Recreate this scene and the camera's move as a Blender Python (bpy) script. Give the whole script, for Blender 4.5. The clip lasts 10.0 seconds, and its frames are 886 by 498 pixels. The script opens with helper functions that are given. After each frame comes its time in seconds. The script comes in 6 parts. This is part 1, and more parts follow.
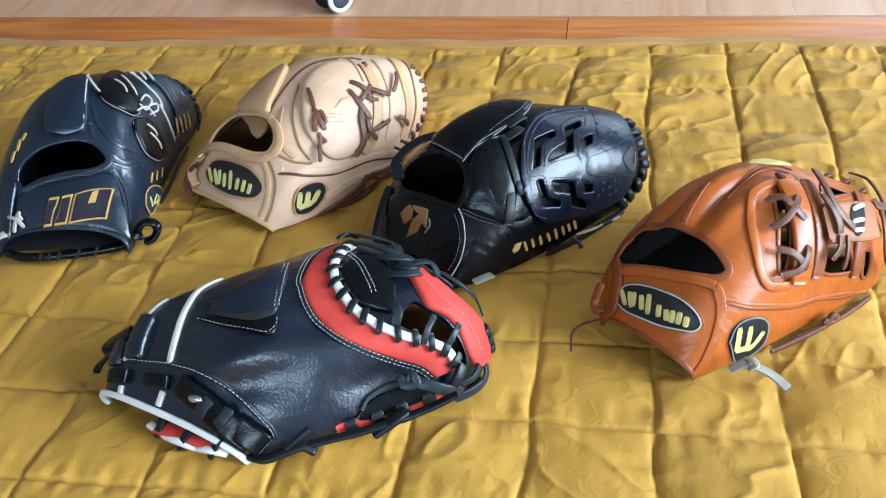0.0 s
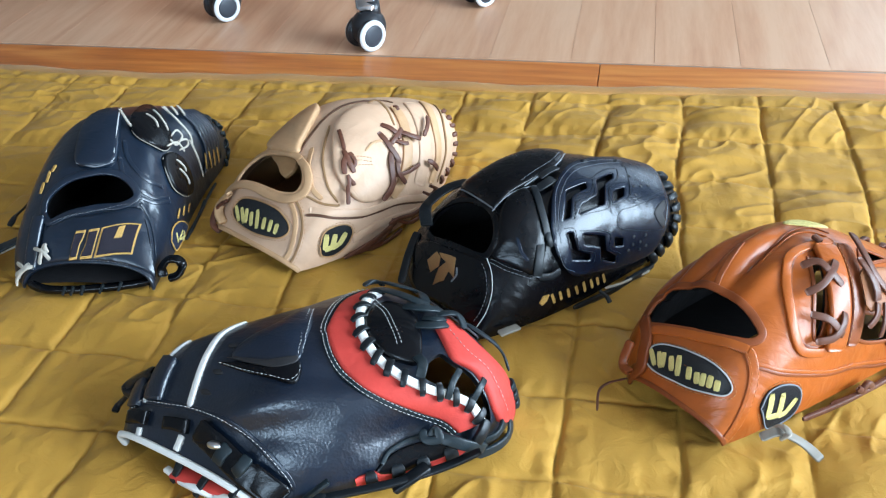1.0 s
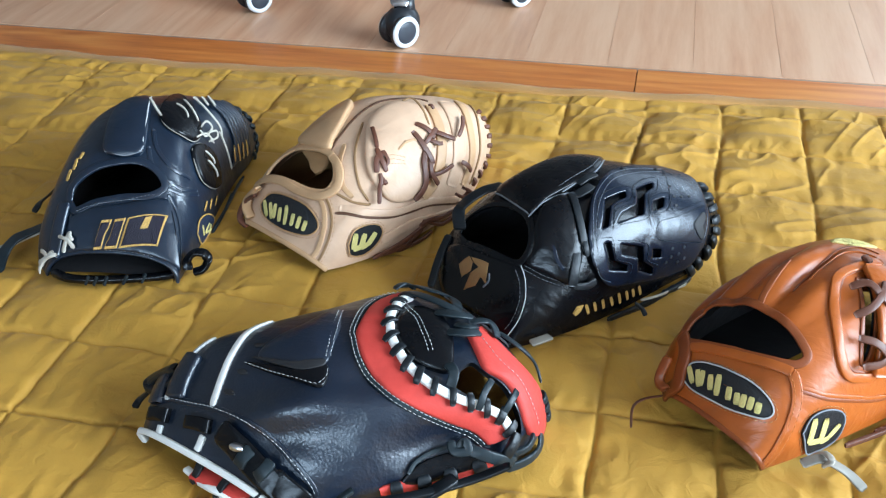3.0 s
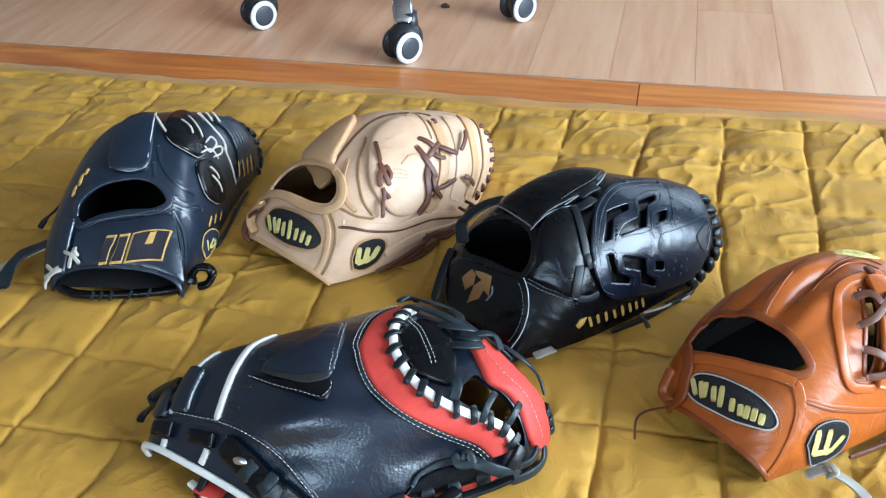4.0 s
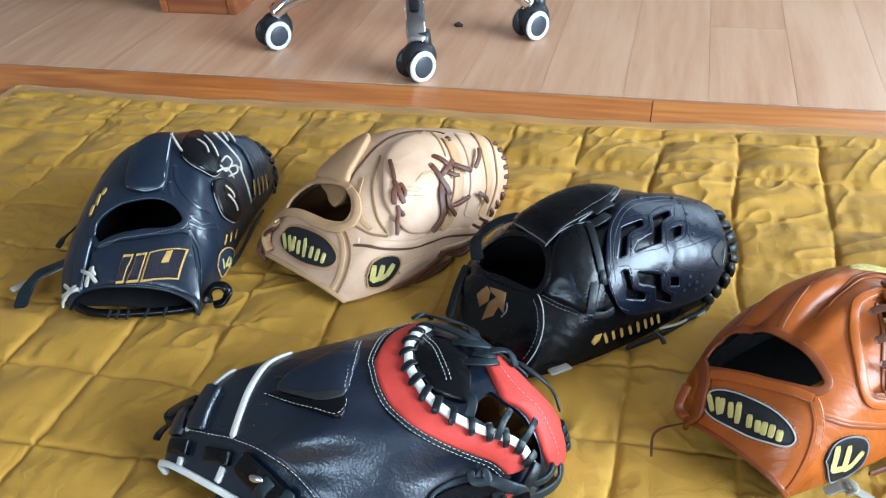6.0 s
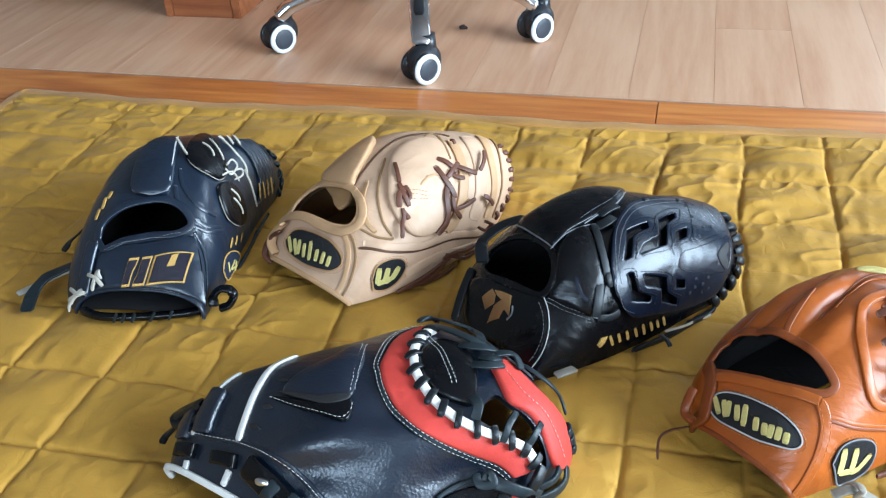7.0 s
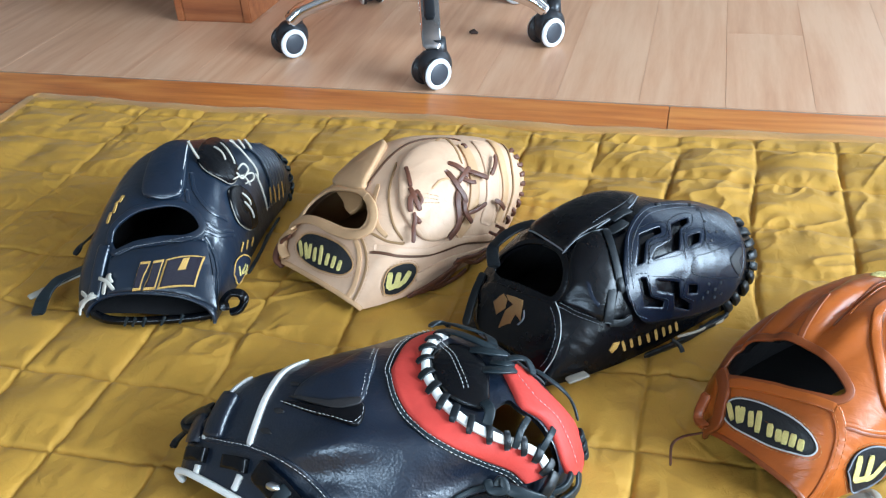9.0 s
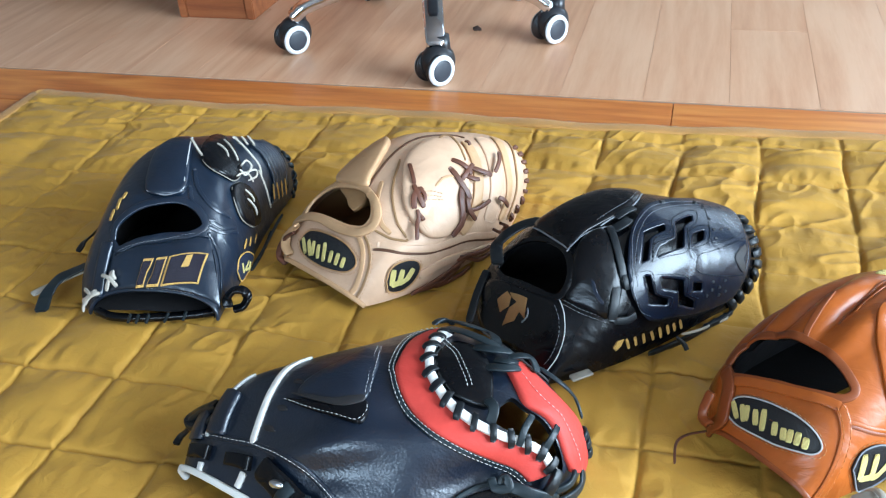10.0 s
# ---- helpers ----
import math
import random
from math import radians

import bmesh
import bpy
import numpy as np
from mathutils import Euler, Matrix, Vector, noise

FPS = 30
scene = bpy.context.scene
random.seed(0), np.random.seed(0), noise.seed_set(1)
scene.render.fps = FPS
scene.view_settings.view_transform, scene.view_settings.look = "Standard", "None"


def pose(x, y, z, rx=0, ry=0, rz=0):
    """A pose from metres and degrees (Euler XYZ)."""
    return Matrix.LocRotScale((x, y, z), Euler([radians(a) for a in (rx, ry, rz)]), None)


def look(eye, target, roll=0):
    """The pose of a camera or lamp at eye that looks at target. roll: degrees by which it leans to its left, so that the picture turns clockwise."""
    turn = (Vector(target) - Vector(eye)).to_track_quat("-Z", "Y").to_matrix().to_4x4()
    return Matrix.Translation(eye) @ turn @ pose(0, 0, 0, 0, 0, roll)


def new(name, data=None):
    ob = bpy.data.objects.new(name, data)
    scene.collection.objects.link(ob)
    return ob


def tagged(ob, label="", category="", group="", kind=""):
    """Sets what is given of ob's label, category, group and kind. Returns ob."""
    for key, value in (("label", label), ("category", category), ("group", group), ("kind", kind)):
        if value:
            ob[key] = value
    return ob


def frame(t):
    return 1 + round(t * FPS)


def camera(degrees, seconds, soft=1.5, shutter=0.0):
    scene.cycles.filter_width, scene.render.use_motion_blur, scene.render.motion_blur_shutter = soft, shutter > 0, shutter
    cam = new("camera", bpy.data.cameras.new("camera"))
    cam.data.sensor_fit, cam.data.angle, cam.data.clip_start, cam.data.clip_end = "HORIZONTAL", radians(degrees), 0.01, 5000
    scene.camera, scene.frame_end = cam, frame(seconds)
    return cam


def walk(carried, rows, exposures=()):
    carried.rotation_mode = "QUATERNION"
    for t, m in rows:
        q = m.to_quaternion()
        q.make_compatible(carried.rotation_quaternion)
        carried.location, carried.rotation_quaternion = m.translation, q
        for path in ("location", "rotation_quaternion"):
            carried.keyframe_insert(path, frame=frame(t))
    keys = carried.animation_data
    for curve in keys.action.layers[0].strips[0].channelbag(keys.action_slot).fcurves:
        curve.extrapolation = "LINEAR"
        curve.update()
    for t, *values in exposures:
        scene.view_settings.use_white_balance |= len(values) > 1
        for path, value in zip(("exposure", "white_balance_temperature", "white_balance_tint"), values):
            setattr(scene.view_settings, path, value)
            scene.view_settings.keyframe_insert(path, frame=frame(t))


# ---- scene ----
cam = camera(51.1, 10.0, soft=1.2)
METRES, EYE, TILT, LEAN, TURN = 0.087, 0.64, -37.5, 4.0, 9.0
ROWS = [
    (0.0, 0.0, 0.0, 0.0, -0.0, 0.0, 0.0),
    (0.5, -0.0487, -0.0096, 0.0987, 0.02, 0.07, -0.07),
    (1.0, -0.1226, 0.1353, 0.2218, 1.05, 1.88, -2.15),
    (1.5, -0.2101, 0.3114, 0.2593, 1.53, 1.99, -3.39),
    (2.0, -0.3085, 0.3886, 0.2716, 1.44, 1.76, -4.09),
    (2.5, -0.3504, 0.4364, 0.2855, 1.79, 1.62, -4.52),
    (4.0, -0.306, 0.3923, 0.2561, 2.3, 2.69, -4.16),
    (4.5, -0.3205, 0.382, 0.2401, 2.51, 3.3, -3.94),
    (5.0, -0.2994, 0.3716, 0.2513, 2.76, 3.48, -3.95),
    (5.5, -0.3008, 0.3741, 0.2406, 2.98, 3.64, -3.96),
    (7.0, -0.3001, 0.3768, 0.2485, 3.57, 3.87, -3.77),
    (7.5, -0.319, 0.3893, 0.2466, 3.58, 4.01, -3.81),
    (8.0, -0.3247, 0.3875, 0.241, 3.63, 4.22, -3.77),
    (8.5, -0.3383, 0.3949, 0.2382, 3.85, 4.24, -3.78),
    (9.0, -0.3398, 0.407, 0.2427, 4.07, 4.14, -3.94),
    (9.5, -0.3498, 0.4242, 0.2426, 4.18, 4.06, -4.04),
    (10.0, -0.3584, 0.4303, 0.2499, 4.21, 3.93, -4.03),
]
walk(cam, [(t, pose(0, 0, EYE, TILT, LEAN, TURN) @ pose(METRES * x, METRES * y, METRES * z, 90 + pitch, roll, yaw)) for t, x, y, z, yaw, pitch, roll in ROWS],
     exposures=[(0.0, 0.03), (2.5, 0.06), (8.0, 0.10), (10.0, 0.17)])

# ---- daylight ----
FLOOR = -0.016
world = bpy.data.worlds.new("sky")
world.use_nodes = True
scene.world = world
sky = world.node_tree.nodes.new("ShaderNodeTexSky")
sky.sky_type, sky.sun_disc = "NISHITA", False
sky.sun_elevation, sky.sun_rotation = radians(48), radians(230)
world.node_tree.links.new(sky.outputs[0], world.node_tree.nodes["Background"].inputs[0])
world.node_tree.nodes["Background"].inputs[1].default_value = 0.10
sun = new("sun", bpy.data.lights.new("sun", "SUN"))
sun.data.energy, sun.data.angle, sun.data.color = 2.0, radians(0.5), (1.0, 0.95, 0.88)
sun.matrix_world = look((-3.6, -3.0, 5.2), (0, 0, 0))
ROOM_X0, ROOM_X1, ROOM_Y0, ROOM_Y1, ROOM_Z = -2.6, 3.2, -2.6, 3.4, 2.4
WIN_Y0, WIN_Y1, WIN_Z0, WIN_Z1 = -1.5, 1.7, 0.35, 2.25
WIN_MID = (ROOM_X1 + 0.06, (WIN_Y0 + WIN_Y1) / 2, (WIN_Z0 + WIN_Z1) / 2)
pane_light = new("window_daylight", bpy.data.lights.new("window_daylight", "AREA"))
pane_light.data.shape, pane_light.data.size, pane_light.data.size_y = "RECTANGLE", WIN_Y1 - WIN_Y0 - 0.1, WIN_Z1 - WIN_Z0 - 0.1
pane_light.data.energy, pane_light.data.color = 570.0, (0.63, 0.82, 1.0)
pane_light.matrix_world = look(WIN_MID, (0, WIN_MID[1], WIN_MID[2]))
NORTH_X0, NORTH_X1, NORTH_Z0, NORTH_Z1 = 0.7, 2.9, 0.30, 2.1
north_mid = ((NORTH_X0 + NORTH_X1) / 2, ROOM_Y1 + 0.05, (NORTH_Z0 + NORTH_Z1) / 2)
north_light = new("north_daylight", bpy.data.lights.new("north_daylight", "AREA"))
north_light.data.shape, north_light.data.size, north_light.data.size_y = "RECTANGLE", NORTH_X1 - NORTH_X0 - 0.1, NORTH_Z1 - NORTH_Z0 - 0.1
north_light.data.energy, north_light.data.color = 30.0, (0.63, 0.82, 1.0)
north_light.matrix_world = look(north_mid, (north_mid[0], 0, north_mid[2]))
# unseen fill behind the camera, added for sheen on the mitt and navy strap
SOUTH_X0, SOUTH_X1, SOUTH_Z0, SOUTH_Z1 = -1.3, 0.1, 0.8, 2.0
south_mid = ((SOUTH_X0 + SOUTH_X1) / 2, ROOM_Y0 - 0.05, (SOUTH_Z0 + SOUTH_Z1) / 2)
south_fill = new("south_fill_lamp", bpy.data.lights.new("south_fill_lamp", "AREA"))
south_fill.data.shape, south_fill.data.size, south_fill.data.size_y = "RECTANGLE", SOUTH_X1 - SOUTH_X0 - 0.1, SOUTH_Z1 - SOUTH_Z0 - 0.1
south_fill.data.energy, south_fill.data.color = 78.0, (0.56, 0.78, 1.0)
south_fill.matrix_world = look(south_mid, (south_mid[0], 0, south_mid[2]))


# ---- materials ----
def material(name, build):
    m = bpy.data.materials.new(name)
    m.use_nodes = True
    nt = m.node_tree
    build(nt, nt.nodes["Principled BSDF"])
    return m


def node(nt, kind, **values):
    n = nt.nodes.new(kind)
    for key, value in values.items():
        if key == "operation":
            n.operation = value
        elif key == "feature":
            n.feature = value
        elif key == "wave_type":
            n.wave_type = value
        elif key == "bands":
            n.bands_direction = value
        else:
            n.inputs[key.replace("_", " ")].default_value = value
    return n


def ramp(nt, source, stops):
    r = nt.nodes.new("ShaderNodeValToRGB")
    while len(r.color_ramp.elements) < len(stops):
        r.color_ramp.elements.new(0.5)
    for e, (at, col) in zip(r.color_ramp.elements, stops):
        e.position, e.color = at, (*col, 1)
    nt.links.new(source, r.inputs[0])
    return r.outputs[0]


def bump(nt, source, strength, distance, after=None):
    b = node(nt, "ShaderNodeBump", Strength=strength, Distance=distance)
    nt.links.new(source, b.inputs["Height"])
    if after is not None:
        nt.links.new(after, b.inputs["Normal"])
    return b.outputs[0]


def tint(col, k):
    return tuple(min(1.0, c * k) for c in col)


def leather(name, col, rough=0.38, grain=260.0, depth=0.00012, wear=0.14, coat=0.0, dark=0.72, light=1.22, gloss=0.36, slack=0.006):
    """Tanned hide: pebble grain, soft mottling and worn patches that are rougher."""
    def build(nt, p):
        co = nt.nodes.new("ShaderNodeTexCoord").outputs["Object"]
        cells = node(nt, "ShaderNodeTexVoronoi", feature="F1", Scale=grain, Randomness=1.0)
        blot = node(nt, "ShaderNodeTexNoise", Scale=14.0, Detail=5.0, Roughness=0.6)
        fine = node(nt, "ShaderNodeTexNoise", Scale=420.0, Detail=3.0)
        for n in (cells, blot, fine):
            nt.links.new(co, n.inputs["Vector"])
        c = ramp(nt, blot.outputs[0], [(0.28, tint(col, dark)), (0.5, col), (0.75, tint(col, light))])
        nt.links.new(c, p.inputs["Base Color"])
        add = node(nt, "ShaderNodeMath", operation="MULTIPLY_ADD")
        nt.links.new(blot.outputs[0], add.inputs[0])
        add.inputs[1].default_value, add.inputs[2].default_value = wear, rough - wear / 2
        nt.links.new(add.outputs[0], p.inputs["Roughness"])
        loose = node(nt, "ShaderNodeTexNoise", Scale=22.0, Detail=2.0, Roughness=0.45, Distortion=0.5)
        nt.links.new(co, loose.inputs["Vector"])
        mp = nt.nodes.new("ShaderNodeMapping")
        mp.inputs["Scale"].default_value = (1.0, 2.6, 1.6)
        mp.inputs["Rotation"].default_value = (0.2, 0.3, 0.7)
        nt.links.new(co, mp.inputs["Vector"])
        crease = node(nt, "ShaderNodeTexNoise", Scale=34.0, Detail=4.0, Roughness=0.55, Distortion=1.2)
        nt.links.new(mp.outputs[0], crease.inputs["Vector"])
        folded = bump(nt, crease.outputs[0], 0.5, slack * 0.22, bump(nt, loose.outputs[0], 0.5, slack))
        first = bump(nt, cells.outputs["Distance"], 0.35, depth, folded)
        nt.links.new(bump(nt, fine.outputs[0], 0.25, depth * 0.5, first), p.inputs["Normal"])
        p.inputs["Coat Weight"].default_value, p.inputs["Coat Roughness"].default_value = coat, 0.3
        p.inputs["Specular IOR Level"].default_value = gloss
    return material(name, build)


def cloth(name, col, scale=900.0, sheen=0.5):
    """Woven cotton with fine creases and a faint fuzz."""
    def build(nt, p):
        co = nt.nodes.new("ShaderNodeTexCoord").outputs["Object"]
        blot = node(nt, "ShaderNodeTexNoise", Scale=7.0, Detail=6.0, Roughness=0.62)
        weave = node(nt, "ShaderNodeTexNoise", Scale=scale, Detail=2.0)
        crease = node(nt, "ShaderNodeTexNoise", Scale=55.0, Detail=5.0, Roughness=0.6, Distortion=1.4)
        for n in (blot, weave, crease):
            nt.links.new(co, n.inputs["Vector"])
        c = ramp(nt, blot.outputs[0], [(0.3, tint(col, 0.84)), (0.52, col), (0.72, tint(col, 1.12))])
        nt.links.new(c, p.inputs["Base Color"])
        first = bump(nt, crease.outputs[0], 0.4, 0.0035)
        nt.links.new(bump(nt, weave.outputs[0], 0.3, 0.0006, first), p.inputs["Normal"])
        p.inputs["Roughness"].default_value = 0.75
        p.inputs["Sheen Weight"].default_value, p.inputs["Sheen Roughness"].default_value = sheen, 0.4
    return material(name, build)


def plain(name, col, rough=0.5, metal=0.0, spread=0.15, scale=60.0, relief=0.0):
    def build(nt, p):
        co = nt.nodes.new("ShaderNodeTexCoord").outputs["Object"]
        blot = node(nt, "ShaderNodeTexNoise", Scale=scale, Detail=4.0)
        nt.links.new(co, blot.inputs["Vector"])
        c = ramp(nt, blot.outputs[0], [(0.3, tint(col, 1 - spread)), (0.7, tint(col, 1 + spread))])
        nt.links.new(c, p.inputs["Base Color"])
        p.inputs["Roughness"].default_value, p.inputs["Metallic"].default_value = rough, metal
        if relief:
            nt.links.new(bump(nt, blot.outputs[0], 0.5, relief), p.inputs["Normal"])
    return material(name, build)


def thread(name, col, pitch=900.0):
    """Embroidery: raised parallel threads with a silky gloss."""
    def build(nt, p):
        co = nt.nodes.new("ShaderNodeTexCoord").outputs["Object"]
        wave = node(nt, "ShaderNodeTexWave", Scale=pitch, Distortion=1.5, Detail=2.0)
        nt.links.new(co, wave.inputs["Vector"])
        nt.links.new(ramp(nt, wave.outputs[0], [(0.0, tint(col, 0.62)), (0.7, col)]), p.inputs["Base Color"])
        nt.links.new(bump(nt, wave.outputs[0], 0.5, 0.0006), p.inputs["Normal"])
        p.inputs["Roughness"].default_value = 0.6
        p.inputs["Specular IOR Level"].default_value = 0.25
    return material(name, build)


def timber(name, cols, rough, along="Y", scale=1.0, gloss=0.3, rings=9.0):
    """Varnished boards: streaks along the grain, cathedral figure, a tone per board."""
    def build(nt, p):
        co = nt.nodes.new("ShaderNodeTexCoord").outputs["Object"]
        info = nt.nodes.new("ShaderNodeObjectInfo")
        shift = node(nt, "ShaderNodeVectorMath", operation="MULTIPLY_ADD")
        comb = nt.nodes.new("ShaderNodeCombineXYZ")
        for k in range(3):
            nt.links.new(info.outputs["Random"], comb.inputs[k])
        nt.links.new(comb.outputs[0], shift.inputs[0])
        shift.inputs[1].default_value = (7.0, 13.0, 3.0)
        nt.links.new(co, shift.inputs[2])
        mp = nt.nodes.new("ShaderNodeMapping")
        mp.inputs["Scale"].default_value = (1.0, 0.09, 1.0) if along == "Y" else (0.09, 1.0, 1.0)
        nt.links.new(shift.outputs[0], mp.inputs["Vector"])
        streak = node(nt, "ShaderNodeTexNoise", Scale=55.0 * scale, Detail=6.0, Roughness=0.65)
        figure = node(nt, "ShaderNodeTexNoise", Scale=rings * scale, Detail=1.0, Distortion=0.4)
        nt.links.new(mp.outputs[0], streak.inputs["Vector"])
        nt.links.new(mp.outputs[0], figure.inputs["Vector"])
        rep = node(nt, "ShaderNodeMath", operation="MULTIPLY")
        nt.links.new(figure.outputs[0], rep.inputs[0])
        rep.inputs[1].default_value = 16.0
        fr = node(nt, "ShaderNodeMath", operation="PINGPONG")
        nt.links.new(rep.outputs[0], fr.inputs[0])
        fr.inputs[1].default_value = 1.0
        mix = node(nt, "ShaderNodeMath", operation="MULTIPLY_ADD")
        nt.links.new(fr.outputs[0], mix.inputs[0])
        mix.inputs[1].default_value = 0.22
        nt.links.new(streak.outputs[0], mix.inputs[2])
        tone = node(nt, "ShaderNodeMath", operation="MULTIPLY_ADD")
        nt.links.new(info.outputs["Random"], tone.inputs[0])
        tone.inputs[1].default_value = 0.16
        nt.links.new(mix.outputs[0], tone.inputs[2])
        nt.links.new(ramp(nt, tone.outputs[0], [(0.38, cols[0]), (0.62, cols[1]), (0.9, cols[2])]), p.inputs["Base Color"])
        nt.links.new(bump(nt, streak.outputs[0], 0.12, 0.0008), p.inputs["Normal"])
        p.inputs["Roughness"].default_value = rough
        p.inputs["Coat Weight"].default_value, p.inputs["Coat Roughness"].default_value = gloss, max(0.2, rough - 0.1)
    return material(name, build)


M = {
    "navy": leather("navy_leather", (0.005, 0.012, 0.024), 0.31, 230, 0.0001, wear=0.1, coat=0.08, slack=0.006, gloss=0.65),
    "mitt": leather("pebbled_black_leather", (0.003, 0.008, 0.018), 0.33, 380, 0.0005, wear=0.1, gloss=0.75, slack=0.006),
    "black": leather("black_leather", (0.002, 0.0023, 0.0034), 0.27, 260, 0.0001, wear=0.1, gloss=0.30),
    "gloss_black": leather("glossy_black_leather", (0.003, 0.007, 0.016), 0.26, 280, 0.0001, wear=0.1, gloss=0.42, slack=0.004),
    "tan": leather("cream_leather", (0.50, 0.29, 0.15), 0.46, 300, 0.0001, dark=0.78, light=1.12),
    "cream": leather("pale_cream_leather", (0.57, 0.36, 0.235), 0.44, 300, 0.0001, dark=0.80, light=1.1),
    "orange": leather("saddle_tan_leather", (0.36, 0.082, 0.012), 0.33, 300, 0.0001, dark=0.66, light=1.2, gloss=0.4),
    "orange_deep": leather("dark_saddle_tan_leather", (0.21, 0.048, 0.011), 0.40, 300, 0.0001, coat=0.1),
    "red": leather("red_suede_leather", (0.52, 0.050, 0.038), 0.58, 340, 0.0002, dark=0.7, light=1.3, gloss=0.25),
    "white": leather("white_leather_piping", (0.72, 0.70, 0.66), 0.5, 300, 0.0001, dark=0.85, light=1.05),
    "lining_dark": leather("dark_lining_leather", (0.014, 0.013, 0.014), 0.6, 200, coat=0.0),
    "lining_brown": leather("brown_lining_leather", (0.09, 0.036, 0.016), 0.6, 200),
    "lining_tan": leather("tan_lining_leather", (0.26, 0.14, 0.06), 0.6, 200),
    "lace_black": leather("black_rawhide_lace", (0.005, 0.007, 0.009), 0.42, 500, 0.0001),
    "lace_grey": leather("grey_green_rawhide_lace", (0.010, 0.017, 0.021), 0.42, 500, 0.0001),
    "lace_brown": leather("brown_rawhide_lace", (0.105, 0.036, 0.020), 0.45, 500, 0.0001),
    "lace_pale": leather("pale_rawhide_lace", (0.42, 0.38, 0.32), 0.55, 500, 0.0001),
    "lace_dull": leather("dull_grey_rawhide", (0.24, 0.215, 0.18), 0.55, 500, 0.0001),
    "stitch_white": plain("white_thread", (0.42, 0.42, 0.41), 0.6),
    "stitch_grey": plain("grey_thread", (0.16, 0.17, 0.19), 0.6),
    "stitch_tan": plain("tan_thread", (0.42, 0.22, 0.09), 0.6),
    "stitch_orange": plain("orange_thread", (0.42, 0.13, 0.03), 0.6),
    "gold": thread("gold_embroidery", (0.62, 0.36, 0.10)),
    "yellow": thread("pale_yellow_embroidery", (0.72, 0.60, 0.22)),
    "badge": thread("black_embroidered_cloth", (0.014, 0.014, 0.016), 700),
    "dark_thread": thread("dark_violet_embroidery", (0.012, 0.008, 0.018)),
    "crest": thread("bronze_embroidery", (0.42, 0.22, 0.085)),
    "navy_thread": thread("navy_embroidery", (0.018, 0.026, 0.05)),
    "quilt": cloth("mustard_cotton", (0.448, 0.226, 0.027), sheen=0.04),
    "binding": cloth("ochre_binding_cotton", (0.42, 0.20, 0.05), sheen=0.1),
    "mat": timber("pale_oak_vinyl", ((0.50, 0.25, 0.140), (0.58, 0.31, 0.18), (0.65, 0.385, 0.24)), 0.42, "Y", 0.8, 0.15),
    "board": timber("orange_wood_floor", ((0.36, 0.095, 0.02), (0.52, 0.155, 0.032), (0.64, 0.24, 0.055)), 0.38, "X", 1.0, 0.15),
    "edge_strip": plain("grey_beige_edge", (0.28, 0.21, 0.16), 0.5),
    # walls and ceiling are unseen; both kept dark to hold down bounced light
    "wall": plain("dark_grey_beige_wallpaper", (0.12, 0.115, 0.11), 0.8, relief=0.0005),
    "ceiling": plain("dark_grey_ceiling_paper", (0.20, 0.20, 0.20), 0.85),
    "frame": plain("white_window_frame", (0.75, 0.75, 0.74), 0.4),
    "wood_box": timber("reddish_brown_board", ((0.20, 0.055, 0.02), (0.30, 0.09, 0.03), (0.38, 0.13, 0.05)), 0.4, "X", 1.0),
    "chrome": plain("chrome", (0.75, 0.76, 0.78), 0.12, 1.0, 0.05),
    "plastic_black": plain("black_plastic", (0.014, 0.015, 0.018), 0.35),
    "tread": plain("pale_grey_tread", (0.62, 0.63, 0.64), 0.45),
    "wheel_cap": plain("dark_blue_grey_plastic", (0.022, 0.027, 0.036), 0.45),
    "lint": plain("dark_lint", (0.04, 0.02, 0.015), 0.8),
    "web_tan": leather("pinkish_tan_leather", (0.27, 0.105, 0.045), 0.52, 300, 0.0001, gloss=0.22),
    "steel": plain("steel_rivet", (0.55, 0.56, 0.58), 0.3, 1.0, 0.05),
}


def clear_glass(nt, p):
    p.inputs["Transmission Weight"].default_value, p.inputs["Roughness"].default_value = 1.0, 0.0


M["glass"] = material("window_glass", clear_glass)


# ---- mesh helpers ----
def mesh_part(name, verts, faces, mat, parent=None, label="", smooth=True, kind=""):
    me = bpy.data.meshes.new(name)
    me.from_pydata([tuple(map(float, v)) for v in verts], [], [tuple(f) for f in faces])
    me.materials.append(M[mat])
    me.polygons.foreach_set("use_smooth", [smooth] * len(me.polygons))
    me.update()
    ob = new(name, me)
    ob.parent = parent
    return tagged(ob, label=label, kind=kind)


def part(name, bm, mat, parent=None, label="", smooth=False):
    me = bpy.data.meshes.new(name)
    bm.to_mesh(me)
    bm.free()
    me.materials.append(M[mat])
    me.polygons.foreach_set("use_smooth", [smooth] * len(me.polygons))
    ob = new(name, me)
    ob.parent = parent
    return tagged(ob, label=label)


def box(x0, x1, y0, y1, z0, z1, bevel=0.0):
    bm = bmesh.new()
    bmesh.ops.create_cube(bm, size=1, matrix=Matrix.LocRotScale(((x0 + x1) / 2, (y0 + y1) / 2, (z0 + z1) / 2), None, (x1 - x0, y1 - y0, z1 - z0)))
    if bevel:
        bmesh.ops.bevel(bm, geom=bm.edges[:], offset=bevel, segments=2, affect="EDGES")
    return bm


